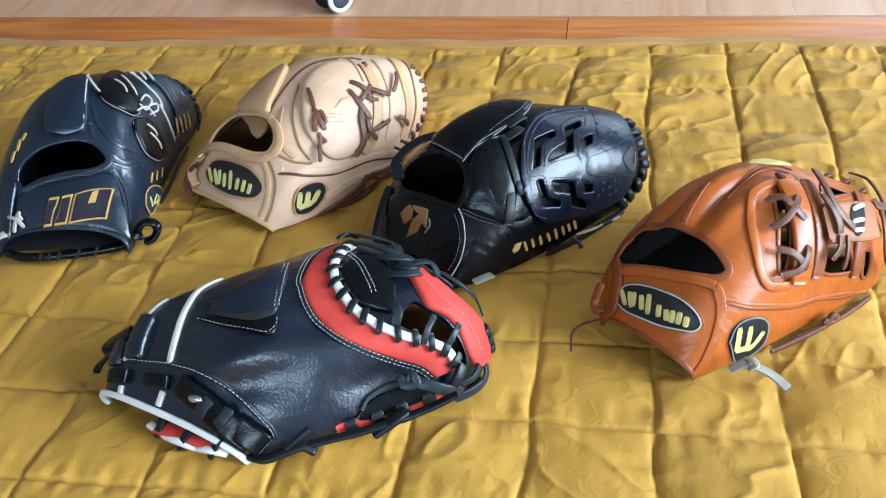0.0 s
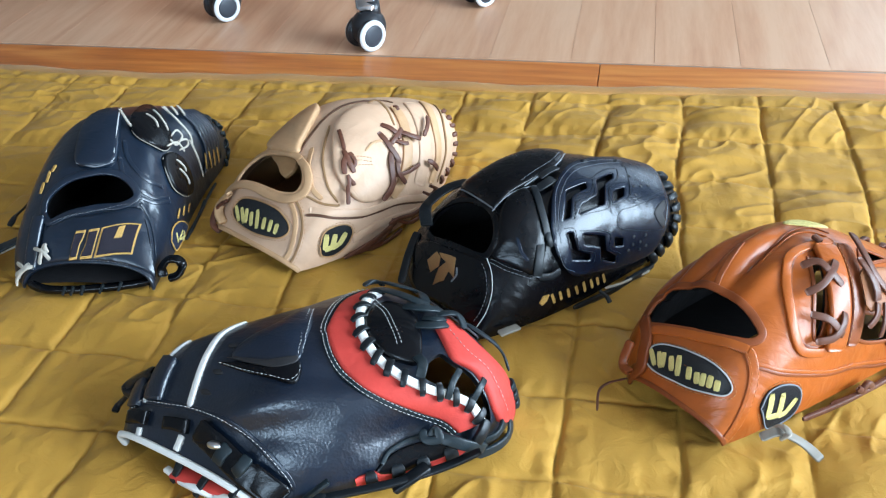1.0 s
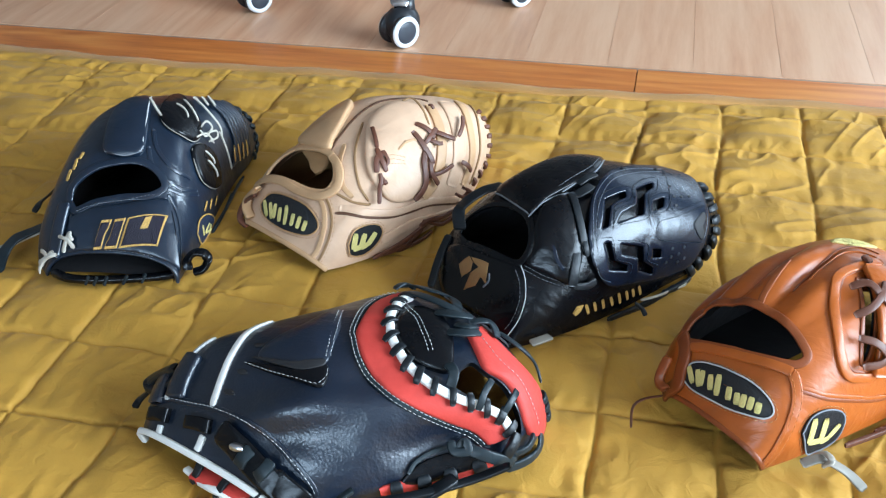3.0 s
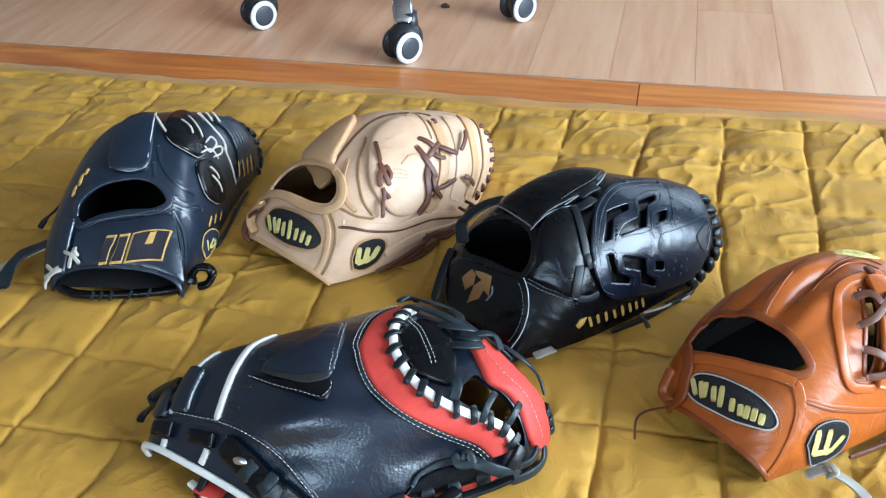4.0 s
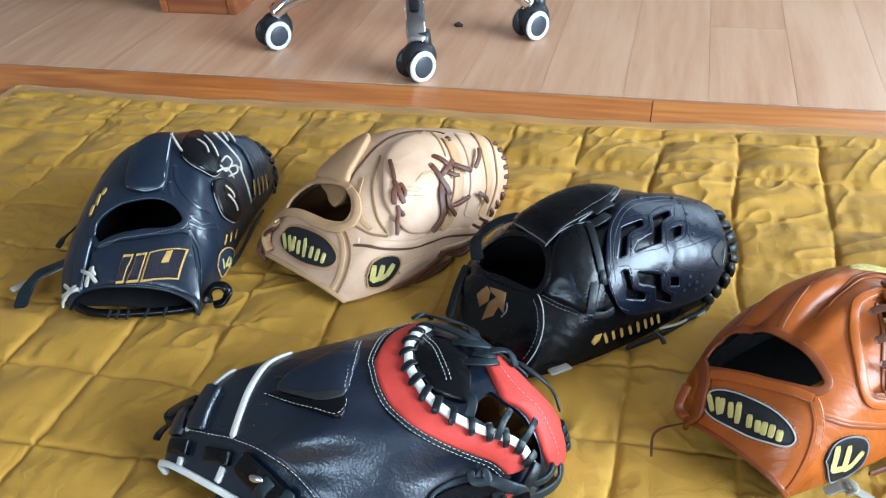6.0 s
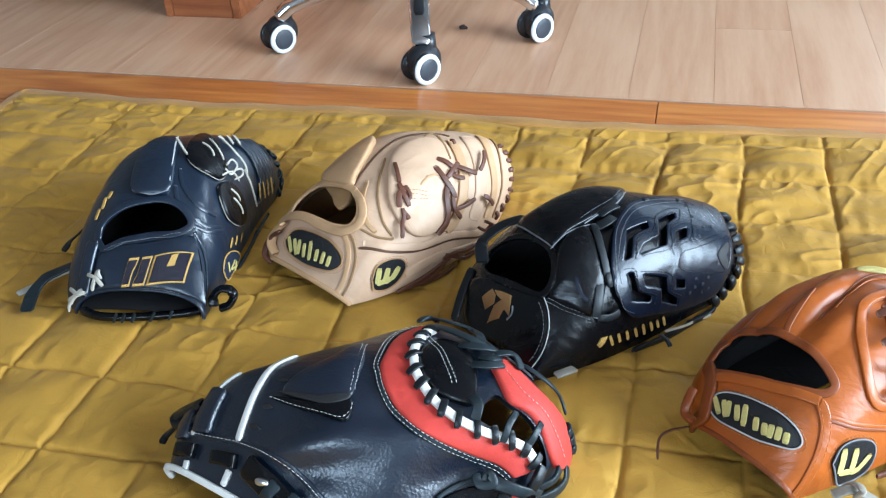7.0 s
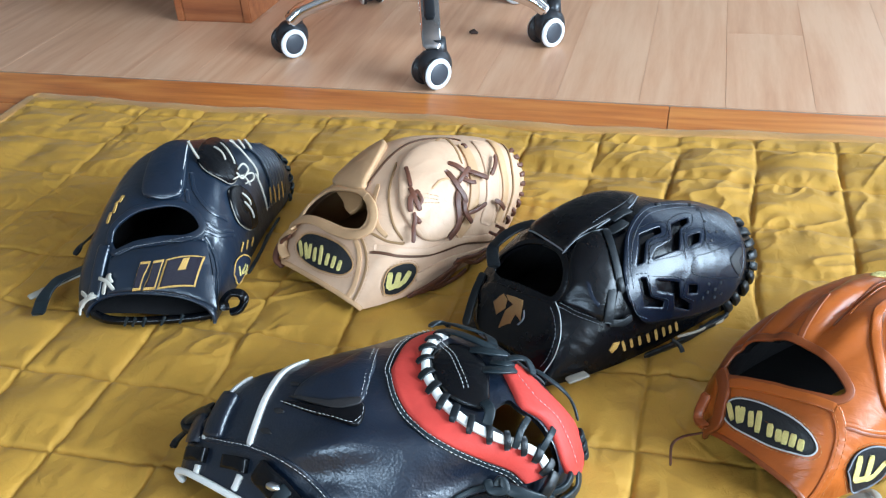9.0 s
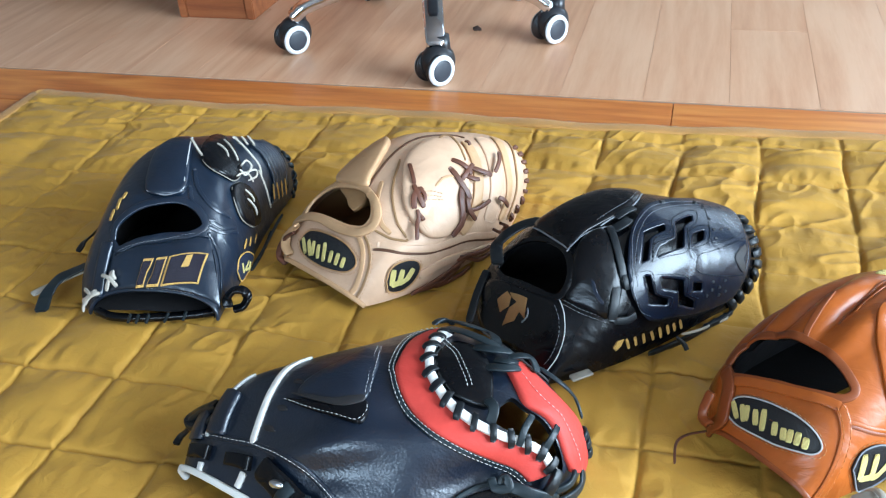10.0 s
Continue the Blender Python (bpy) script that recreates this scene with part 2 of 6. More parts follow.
# ---- glove shells ----
def smooth_curve(pts, count, closed=False):
    """Catmull-Rom through the control points, evenly stepped by control span."""
    p = np.asarray(pts, float)
    n = len(p)
    if n == 2 and not closed:
        return p[0] + np.linspace(0, 1, count)[:, None] * (p[1] - p[0])
    if closed:
        s = np.linspace(0, n, count, endpoint=False)
        i = np.floor(s).astype(int)
        a, b, c, d = p[(i - 1) % n], p[i % n], p[(i + 1) % n], p[(i + 2) % n]
    else:
        q = np.vstack([2 * p[0] - p[1], p, 2 * p[-1] - p[-2]])
        s = np.linspace(0, n - 1, count)
        i = np.minimum(np.floor(s).astype(int), n - 2)
        a, b, c, d = q[i], q[i + 1], q[i + 2], q[i + 3]
    f = (s - i)[:, None]
    return 0.5 * (2 * b + (c - a) * f + (2 * a - 5 * b + 4 * c - d) * f ** 2 + (3 * b - a - 3 * c + d) * f ** 3)


class Shell:
    """The arched body of a glove lying palm down: stations from wrist to fingertips, each an arch from its near foot to its far foot.
    A station: x of the feet, x of the crown, y of the near foot, y of the far foot, height, roundness, lean of the crown, height of the feet."""

    def __init__(self, x, y, heading, stations, bumps=()):
        self.base, self.turn, self.stations, self.bumps = np.array([x, y]), radians(heading), np.array(stations, float), bumps

    def raw(self, u, v):
        u, v = np.asarray(u, float), np.asarray(v, float)
        p = self.stations
        n = len(p)
        q = np.vstack([2 * p[0] - p[1], p, 2 * p[-1] - p[-2]])
        s = np.clip(u, 0, 1) * (n - 1)
        i = np.clip(np.floor(s).astype(int), 0, n - 2)
        f = (s - i)[..., None]
        a, b, c, d = q[i], q[i + 1], q[i + 2], q[i + 3]
        st = 0.5 * (2 * b + (c - a) * f + (2 * a - 5 * b + 4 * c - d) * f ** 2 + (3 * b - a - 3 * c + d) * f ** 3)
        xb, xt, yr, yl, h, e, lean, foot = np.moveaxis(st, -1, 0)
        ang = np.pi * v
        co, si = np.cos(ang), np.maximum(np.sin(ang), 0)
        k = si ** (2 / e)
        y = (yr + yl) / 2 - (yl - yr) / 2 * np.sign(co) * np.abs(co) ** (2 / e) + lean * k
        z = np.maximum(foot, 0.002) + np.maximum(h, 0.004) * k
        x = xb + (xt - xb) * k
        return np.stack([x, y, z], -1)

    def local(self, u, v):
        p = self.raw(u, v)
        if len(self.bumps):
            nrm = self.normal_of(self.raw, u, v)
            lift = sum(amp * np.exp(-(((u - bu) * math.cos(w) + (v - bv) * math.sin(w)) / ru) ** 2 - (((v - bv) * math.cos(w) - (u - bu) * math.sin(w)) / rv) ** 2) for bu, bv, ru, rv, w, amp in self.bumps)
            p = p + nrm * np.asarray(lift)[..., None]
        return p

    @staticmethod
    def normal_of(f, u, v):
        e = 0.004
        u, v = np.asarray(u, float), np.asarray(v, float)
        vc = np.clip(v, 0.012, 0.988)
        du = f(np.clip(u + e, 0, 1), vc) - f(np.clip(u - e, 0, 1), vc)
        dv = f(u, np.clip(vc + e, 0.002, 0.998)) - f(u, np.clip(vc - e, 0.002, 0.998))
        n = np.cross(du, dv)
        return n / np.maximum(np.linalg.norm(n, axis=-1, keepdims=True), 1e-9)

    def at(self, u, v, lift=0.0):
        u, v = np.asarray(u, float), np.asarray(v, float)
        p = self.local(u, v) + self.normal_of(self.local, u, v) * np.asarray(lift)[..., None]
        c, s = math.cos(self.turn), math.sin(self.turn)
        return np.stack([self.base[0] + c * p[..., 0] - s * p[..., 1], self.base[1] + s * p[..., 0] + c * p[..., 1], p[..., 2]], -1)


def offset_of(parent):
    p = np.zeros(3)
    while parent is not None:
        p += np.array(parent.location)
        parent = parent.parent
    return p


def piece(name, pts, faces, mat, parent, label="", smooth=True):
    return mesh_part(name, np.asarray(pts).reshape(-1, 3) - offset_of(parent), faces, mat, parent, label, smooth)


def grid_faces(n, m, wrap=False):
    last = m if wrap else m - 1
    return [(i * m + j, (i + 1) * m + j, (i + 1) * m + (j + 1) % m, i * m + (j + 1) % m) for i in range(n - 1) for j in range(last)]


def inside(poly, p):
    """Which of the points p lie inside the closed polygon."""
    x, y = p[:, 0], p[:, 1]
    hit = np.zeros(len(p), bool)
    for a, b in zip(poly, np.roll(poly, -1, 0)):
        cross = (a[1] > y) != (b[1] > y)
        hit ^= cross & (x < (b[0] - a[0]) * (y - a[1]) / (b[1] - a[1] + 1e-12) + a[0])
    return hit


def straight(pts, count):
    p = np.asarray(pts, float)
    return np.vstack([a + np.linspace(0, 1, max(2, count // len(p)), endpoint=False)[:, None] * (b - a) for a, b in zip(p, np.roll(p, -1, 0))])


def cut_sheet(uv, keep_in, holes, nu, nv):
    """Faces of a uv grid inside an outline and outside the holes, its rim pulled onto their lines."""
    step = np.array([np.ptp(uv[:, 0]) / (nu - 1), np.ptp(uv[:, 1]) / (nv - 1)])
    faces = np.array(grid_faces(nu, nv))
    mid = uv[faces].mean(1)
    keep = inside(keep_in, mid) if keep_in is not None else np.ones(len(mid), bool)
    for h in holes:
        keep &= ~inside(h, mid)
    used = faces[keep]
    count_all, count_kept = np.bincount(faces.ravel(), minlength=len(uv)), np.bincount(used.ravel(), minlength=len(uv))
    rim = np.where((count_kept > 0) & (count_kept < count_all))[0]
    lines = ([keep_in] if keep_in is not None else []) + list(holes)
    if lines and len(rim):
        dense = np.vstack([straight(l, 600) for l in lines])
        for i in rim:
            d = (((dense - uv[i]) / step) ** 2).sum(1)
            k = d.argmin()
            if d[k] < 1.6:
                uv[i] = dense[k]
    return used


def body(sh, parent, mat, lining, holes=(), label=""):
    nu, nv = 190, 150
    uu, vv = np.meshgrid(np.linspace(0, 1, nu), np.linspace(0, 1, nv), indexing="ij")
    uv = np.stack([uu, vv], -1).reshape(-1, 2)
    loops = [smooth_curve(h, 80, True) for h in holes]
    faces = cut_sheet(uv, None, loops, nu, nv)
    shell = piece("shell", sh.at(uv[:, 0], uv[:, 1]), faces, mat, parent, label)
    flip = [tuple(f[::-1]) for f in faces]
    piece("lining", sh.at(uv[:, 0], uv[:, 1], -0.006), flip, lining, shell, "inner lining")
    return shell


def web_sheet(sh, name, outline, holes, mat, parent, lift, label="", thick=0.0025):
    """A flat leather panel with openings cut through, laid over the shell."""
    out = smooth_curve(outline, 90, True)
    lo, hi = out.min(0), out.max(0)
    nu, nv = 90, 90
    uu, vv = np.meshgrid(np.linspace(lo[0], hi[0], nu), np.linspace(lo[1], hi[1], nv), indexing="ij")
    uv = np.stack([uu, vv], -1).reshape(-1, 2)
    faces = cut_sheet(uv, out, [straight(h, 60) for h in holes], nu, nv)
    top = sh.at(uv[:, 0], uv[:, 1], lift)
    low = sh.at(uv[:, 0], uv[:, 1], lift - thick)
    n = len(uv)
    edges = {}
    for f in faces:
        for a, b in zip(f, np.roll(f, -1)):
            edges[(a, b)] = 1
    rim = [(a, b) for a, b in edges if (b, a) not in edges]
    return piece(name, np.vstack([top, low]), [tuple(f) for f in faces] + [tuple(f[::-1] + n) for f in faces] + [(b, a, a + n, b + n) for a, b in rim], mat, parent, label)


def pad(sh, name, ctrl, mat, parent, thick=0.003, label="", sharp=False, lift=0.0, dome=0.3, count=56):
    """A cushioned leather or cloth patch with rolled edges, following the shell."""
    rim = straight(ctrl, count) if sharp else smooth_curve(ctrl, count, True)
    rim = np.clip(rim, 0.0, 1.0)
    mid = rim.mean(0)
    rows, lifts = [], []
    for r, h in ((1.0, -0.0012), (1.0, 0.35 * thick), (0.985, 0.75 * thick), (0.955, thick), (0.85, thick * (1 + dome * 0.3)), (0.68, thick * (1 + dome * 0.6)), (0.45, thick * (1 + dome * 0.85)), (0.2, thick * (1 + dome)), (0.02, thick * (1 + dome))):
        rows.append(mid + r * (rim - mid))
        lifts.append(np.full(len(rim), lift + h))
    uv = np.vstack(rows)
    pts = sh.at(uv[:, 0], uv[:, 1], np.concatenate(lifts))
    return piece(name, pts, [f[::-1] for f in grid_faces(len(rows), len(rim), True)] if turning(rim) < 0 else grid_faces(len(rows), len(rim), True), mat, parent, label)


def turning(rim):
    x, y = rim[:, 0], rim[:, 1]
    return float((x * np.roll(y, -1) - y * np.roll(x, -1)).sum())


def band(sh, name, one, two, mat, parent, thick=0.003, label="", count=44):
    """A leather strip that fills the room between two lines on the shell."""
    a, b = smooth_curve(one, count), smooth_curve(two, count)
    rows, lifts = [], []
    for r, h in ((0, -0.001), (0, 0.4 * thick), (0.05, 0.85 * thick), (0.12, thick), (0.3, thick * 1.1), (0.5, thick * 1.15), (0.7, thick * 1.1), (0.88, thick), (0.95, 0.85 * thick), (1, 0.4 * thick), (1, -0.001)):
        rows.append(a + r * (b - a))
        lifts.append(np.full(count, h))
    uv = np.vstack(rows)
    return piece(name, sh.at(uv[:, 0], uv[:, 1], np.concatenate(lifts)), grid_faces(len(rows), count), mat, parent, label)


def sweep(path, normal, half_w, half_t, sides=12, taper=True):
    """A flattened round section swept along a path. Returns points and faces."""
    path = np.asarray(path)
    tang = np.gradient(path, axis=0)
    tang /= np.maximum(np.linalg.norm(tang, axis=1, keepdims=True), 1e-9)
    side = np.cross(tang, normal)
    side /= np.maximum(np.linalg.norm(side, axis=1, keepdims=True), 1e-9)
    up = np.cross(side, tang)
    n = len(path)
    w = np.broadcast_to(np.asarray(half_w, float), (n,)).copy()
    t = np.broadcast_to(np.asarray(half_t, float), (n,)).copy()
    if taper:
        w[[0, -1]] *= 0.7
        t[[0, -1]] *= 0.6
    ang = np.linspace(0, 2 * np.pi, sides, endpoint=False)
    co, si = np.cos(ang), np.sin(ang)
    co, si = np.sign(co) * np.abs(co) ** 0.4, np.sign(si) * np.abs(si) ** 0.4
    pts = path[:, None] + side[:, None] * (co[None] * w[:, None])[..., None] + up[:, None] * (si[None] * t[:, None])[..., None]
    faces = grid_faces(n, sides, True) + [tuple(range(sides))[::-1], tuple((n - 1) * sides + k for k in range(sides))]
    return pts.reshape(-1, 3), faces


SEWN = {"side_welt", "finger_welt", "pocket_welt", "back_welt", "web_welt", "strap_seam", "web_seam", "strap_edge", "heel_panel_edge", "band_welt", "flap_piping", "panel_piping", "strap_piping", "leaf_edge", "patch_edge", "panel_crease", "web_rim", "side_roll", "pocket_roll", "opening_rim", "wrist_rim", "opening_roll", "rolled_edge", "web_roll"}


def ribbon(sh, name, ctrl, mat, parent, width=0.006, thick=0.002, lift=0.0, arch=0.0, label="", count=None):
    """A lace, strap or piping laid along a line on the shell; arch lifts its middle."""
    count = count or max(6, 5 * len(ctrl))
    if name in SEWN:
        lift, thick = lift + 0.0002, thick * 0.55
    uv = np.clip(smooth_curve(ctrl, count), 0, 1)
    rise = lift + thick / 2 + arch * np.sin(np.pi * np.linspace(0, 1, count))
    path = sh.at(uv[:, 0], uv[:, 1], rise)
    up = sh.at(uv[:, 0], uv[:, 1], rise + 0.01) - path
    pts, faces = sweep(path, up, width / 2, thick / 2)
    return piece(name, pts, faces, mat, parent, label)


def cord(name, ctrl, mat, parent, width=0.006, thick=0.003, label="", count=None, up=(0, 0, 1)):
    """A lace or strap that hangs free, through places in the room."""
    path = smooth_curve(ctrl, count or max(10, 7 * len(ctrl)))
    pts, faces = sweep(path, np.tile(np.asarray(up, float), (len(path), 1)) + 1e-3, width / 2, thick / 2)
    return piece(name, pts, faces, mat, parent, label)


def stitches(sh, ctrl, mat, parent, gap=0.0042, size=0.0026, thick=0.0008, lift=0.0, closed=False, side=0.0, label=""):
    """A sewn line: short threads end to end along a line on the shell."""
    thick = thick * 0.78
    uv = smooth_curve(ctrl, 240, closed)
    path = sh.at(uv[:, 0], uv[:, 1], lift)
    up = sh.at(uv[:, 0], uv[:, 1], lift + 0.01) - path
    up /= np.maximum(np.linalg.norm(up, axis=1, keepdims=True), 1e-9)
    seg = np.linalg.norm(np.diff(path, axis=0), axis=1)
    run = np.concatenate([[0], np.cumsum(seg)])
    n = max(2, int(run[-1] / gap))
    pts, faces = [], []
    for k in range(n):
        s = (k + 0.5) * gap + random.uniform(-0.0003, 0.0003)
        ends = np.array([[np.interp(s + d, run, path[:, c]) for c in range(3)] for d in (-size / 2, 0, size / 2)])
        nn = np.array([np.interp(s, run, up[:, c]) for c in range(3)])
        tt = ends[2] - ends[0]
        ss = np.cross(tt / max(np.linalg.norm(tt), 1e-9), nn)
        ends = ends + ss * side + nn * (np.array([0.1, 0.75, 0.1]) * thick)[:, None]
        o = len(pts)
        for e, w in zip(ends, (0.35, 0.5, 0.35)):
            pts += [e + ss * thick * w, e + nn * thick * w, e - ss * thick * w, e - nn * thick * w]
        for r in (0, 1):
            faces += [(o + r * 4 + j, o + r * 4 + 4 + j, o + r * 4 + 4 + (j + 1) % 4, o + r * 4 + (j + 1) % 4) for j in range(4)]
        faces += [(o, o + 1, o + 2, o + 3), (o + 11, o + 10, o + 9, o + 8)]
    return tagged(piece("stitching", pts, faces, mat, parent, label), kind="stuff")


def rungs(sh, ctrl, n, mat, parent, length=0.014, width=0.005, thick=0.003, lift=0.0, lean=0.0, name="edge_lace"):
    """Laces that cross an edge side by side, each its own part."""
    uv = smooth_curve(ctrl, n * 6 + 1)[3::6][:n]
    nxt = smooth_curve(ctrl, n * 6 + 1)[4::6][:n]
    for a, b in zip(uv, nxt):
        p = sh.at(a[0], a[1], lift)
        q = sh.at(b[0], b[1], lift)
        up = sh.at(a[0], a[1], lift + 0.01) - p
        up /= np.linalg.norm(up)
        t = (q - p) / max(np.linalg.norm(q - p), 1e-9)
        s = np.cross(t, up)
        s = s + t * (lean + random.uniform(-0.12, 0.12))
        f = np.linspace(-1, 1, 7)
        path = p + s * (f * length / 2)[:, None] + up * ((1 - f ** 2) * 0.0035 - 0.0012)[:, None]
        pts, faces = sweep(path, np.tile(up, (7, 1)), width / 2 * random.uniform(0.9, 1.12), thick / 2)
        piece(name, pts, faces, mat, parent)


def bars(sh, spans, mat, parent, width, thick=0.0008, lift=0.002, name="emblem_bar"):
    """Plain embroidered bars, each from one end to the other."""
    for a, b in spans:
        ribbon(sh, name, [a, b], mat, parent, width, thick, lift, count=6)


def badge(sh, ctrl, parent, mat, edge, sew, spans, bar_mat, width, label):
    """A sewn-on badge: bound edge, cloth field, embroidered bars and a stitched outline."""
    b = pad(sh, "badge", ctrl, mat, parent, 0.0022, label, dome=0.15)
    loop = list(ctrl) + [ctrl[0]]
    ribbon(sh, "badge_edge", loop, edge, b, 0.0015, 0.0012, 0.0016, count=60)
    c = np.asarray(ctrl).mean(0)
    stitches(sh, [tuple(c + 1.13 * (np.asarray(p) - c)) for p in ctrl], sew, b, 0.0045, 0.0028, 0.0009, 0.0003, True)
    bars(sh, spans, bar_mat, b, width, 0.0008, 0.0028)
    return b


def pairs(pts):
    return [(pts[i], pts[i + 1]) for i in range(0, len(pts), 2)]


def glove_root(sh, name, label, category, group):
    root = new(name)
    root.location = (float(sh.base[0]), float(sh.base[1]), 0.0)
    return tagged(root, label, category, group)


# ---- the room ----
def slab(name, x0, x1, y0, y1, z0, z1, mat, label="", bevel=0.0):
    return tagged(part(name, box(x0, x1, y0, y1, z0, z1, bevel), mat), label, kind="structure")


floor = slab("floor", ROOM_X0, ROOM_X1, ROOM_Y0, ROOM_Y1, FLOOR - 0.06, FLOOR - 0.012, "board", "orange varnished wooden floor boards")
# unseen enclosure, darkened so black leather reflects little of the room
slab("ceiling", ROOM_X0, ROOM_X1, ROOM_Y0, ROOM_Y1, ROOM_Z, ROOM_Z + 0.1, "ceiling", "unseen ceiling, kept dark grey to limit bounced light")
slab("wall_west", ROOM_X0 - 0.12, ROOM_X0, ROOM_Y0, ROOM_Y1, FLOOR - 0.06, ROOM_Z, "wall", "unseen dark grey beige wall")
for x0, x1, z0, z1, where in ((ROOM_X0, ROOM_X1, FLOOR - 0.06, NORTH_Z0, "under"), (ROOM_X0, ROOM_X1, NORTH_Z1, ROOM_Z, "over"), (ROOM_X0, NORTH_X0, NORTH_Z0, NORTH_Z1, "beside"), (NORTH_X1, ROOM_X1, NORTH_Z0, NORTH_Z1, "beside")):
    slab("wall_north", x0, x1, ROOM_Y1, ROOM_Y1 + 0.15, z0, z1, "wall", "unseen dark grey beige wall " + where + " the small window")
for x0, x1, z0, z1, where in ((ROOM_X0, ROOM_X1, FLOOR - 0.06, SOUTH_Z0, "under"), (ROOM_X0, ROOM_X1, SOUTH_Z1, ROOM_Z, "over"), (ROOM_X0, SOUTH_X0, SOUTH_Z0, SOUTH_Z1, "beside"), (SOUTH_X1, ROOM_X1, SOUTH_Z0, SOUTH_Z1, "beside")):
    slab("wall_south", x0, x1, ROOM_Y0 - 0.15, ROOM_Y0, z0, z1, "wall", "unseen dark grey beige wall " + where + " the added window")
for y0, y1, z0, z1, where in ((ROOM_Y0, ROOM_Y1, FLOOR - 0.06, WIN_Z0, "under"), (ROOM_Y0, ROOM_Y1, WIN_Z1, ROOM_Z, "over"), (ROOM_Y0, WIN_Y0, WIN_Z0, WIN_Z1, "beside"), (WIN_Y1, ROOM_Y1, WIN_Z0, WIN_Z1, "beside")):
    slab("wall_east", ROOM_X1, ROOM_X1 + 0.15, y0, y1, z0, z1, "wall", "unseen dark grey beige wall " + where + " the window")


def window(name, at, turn, wide, tall):
    root = tagged(new(name), "white framed window out of view, letting in daylight", kind="structure")
    root.location, root.rotation_euler = at, (0, 0, radians(turn))
    half = wide / 2
    for x0, x1, z0, z1 in ((-half, half, 0, 0.05), (-half, half, tall - 0.05, tall), (-half, -half + 0.05, 0.05, tall - 0.05), (half - 0.05, half, 0.05, tall - 0.05), (-0.03, 0.03, 0.05, tall - 0.05)):
        part("window_frame", box(x0, x1, -0.02, 0.02, z0, z1, 0.004), "frame", root)
    for x0, x1 in ((-half + 0.052, -0.032), (0.032, half - 0.052)):
        pane = part("pane", box(x0, x1, -0.003, 0.003, 0.052, tall - 0.052), "glass", root)
        pane.visible_shadow = False


window("window_1", (ROOM_X1 + 0.11, (WIN_Y0 + WIN_Y1) / 2, WIN_Z0), 90, WIN_Y1 - WIN_Y0, WIN_Z1 - WIN_Z0)
window("window_2", ((NORTH_X0 + NORTH_X1) / 2, ROOM_Y1 + 0.11, NORTH_Z0), 0, NORTH_X1 - NORTH_X0, NORTH_Z1 - NORTH_Z0)
# no window known on the south side; this frame only houses the fill
window("south_added_window", ((SOUTH_X0 + SOUTH_X1) / 2, ROOM_Y0 - 0.11, SOUTH_Z0), 0, SOUTH_X1 - SOUTH_X0, SOUTH_Z1 - SOUTH_Z0)

# the vinyl covering lies on the wooden boards; its planks run away from the quilt
MAT_Y, PLANK = 1.503, 0.1405
covering = tagged(new("floor_covering"), "pale oak plank floor covering over the boards", kind="structure")
covering.location = (0, MAT_Y, FLOOR - 0.012)
for k in range(-18, 21):
    x0 = 0.022 + k * PLANK
    if x0 < ROOM_X0 or x0 + PLANK > ROOM_X1:
        continue
    cut = 0.35 + 0.9 * ((k * 0.37) % 1.0)
    for y0, y1 in ((0.0, cut), (cut, ROOM_Y1 - MAT_Y)):
        bm = box(0.0001, PLANK - 0.0001, y0 + 0.0001, y1 - 0.0001, 0.0, 0.009, 0.0003)
        ob = part("plank", bm, "mat", covering)
        ob.location = (x0, 0, 0)
part("edge_strip", box(ROOM_X0 + 0.01, ROOM_X1 - 0.01, -0.011, -0.0005, 0.0, 0.0085, 0.002), "edge_strip", covering, "grey beige cut edge")
for k, (y0, y1) in enumerate(((1.355, 1.4895), (1.218, 1.3535), (1.081, 1.2165))):
    joint = (-0.067, 0.31, -0.42)[k]
    for x0, x1 in ((joint - 1.9, joint - 0.0006), (joint + 0.0006, joint + 1.3)):
        part("plank", box(x0, x1, y0, y1, FLOOR - 0.012, FLOOR, 0.0007), "board", floor)

# ---- quilt ----
COL_X, COL_STEP, ROW_Y, ROW_STEP = 0.060, 0.1125, 0.569, 0.1085
QX0, QX1, QY0, QY1 = -1.20, 1.25, -0.35, 1.368


def lattice(x, y, scale, seed):
    """Smooth random relief of the given wavelength."""
    gx, gy = x / scale, y / scale
    ix, iy = np.floor(gx), np.floor(gy)
    fx, fy = gx - ix, gy - iy
    fx, fy = fx * fx * (3 - 2 * fx), fy * fy * (3 - 2 * fy)

    def knot(a, b):
        h = np.sin(a * 127.1 + b * 311.7 + seed * 74.7) * 43758.5453
        return h - np.floor(h)
    return (knot(ix, iy) * (1 - fx) + knot(ix + 1, iy) * fx) * (1 - fy) + (knot(ix, iy + 1) * (1 - fx) + knot(ix + 1, iy + 1) * fx) * fy - 0.5


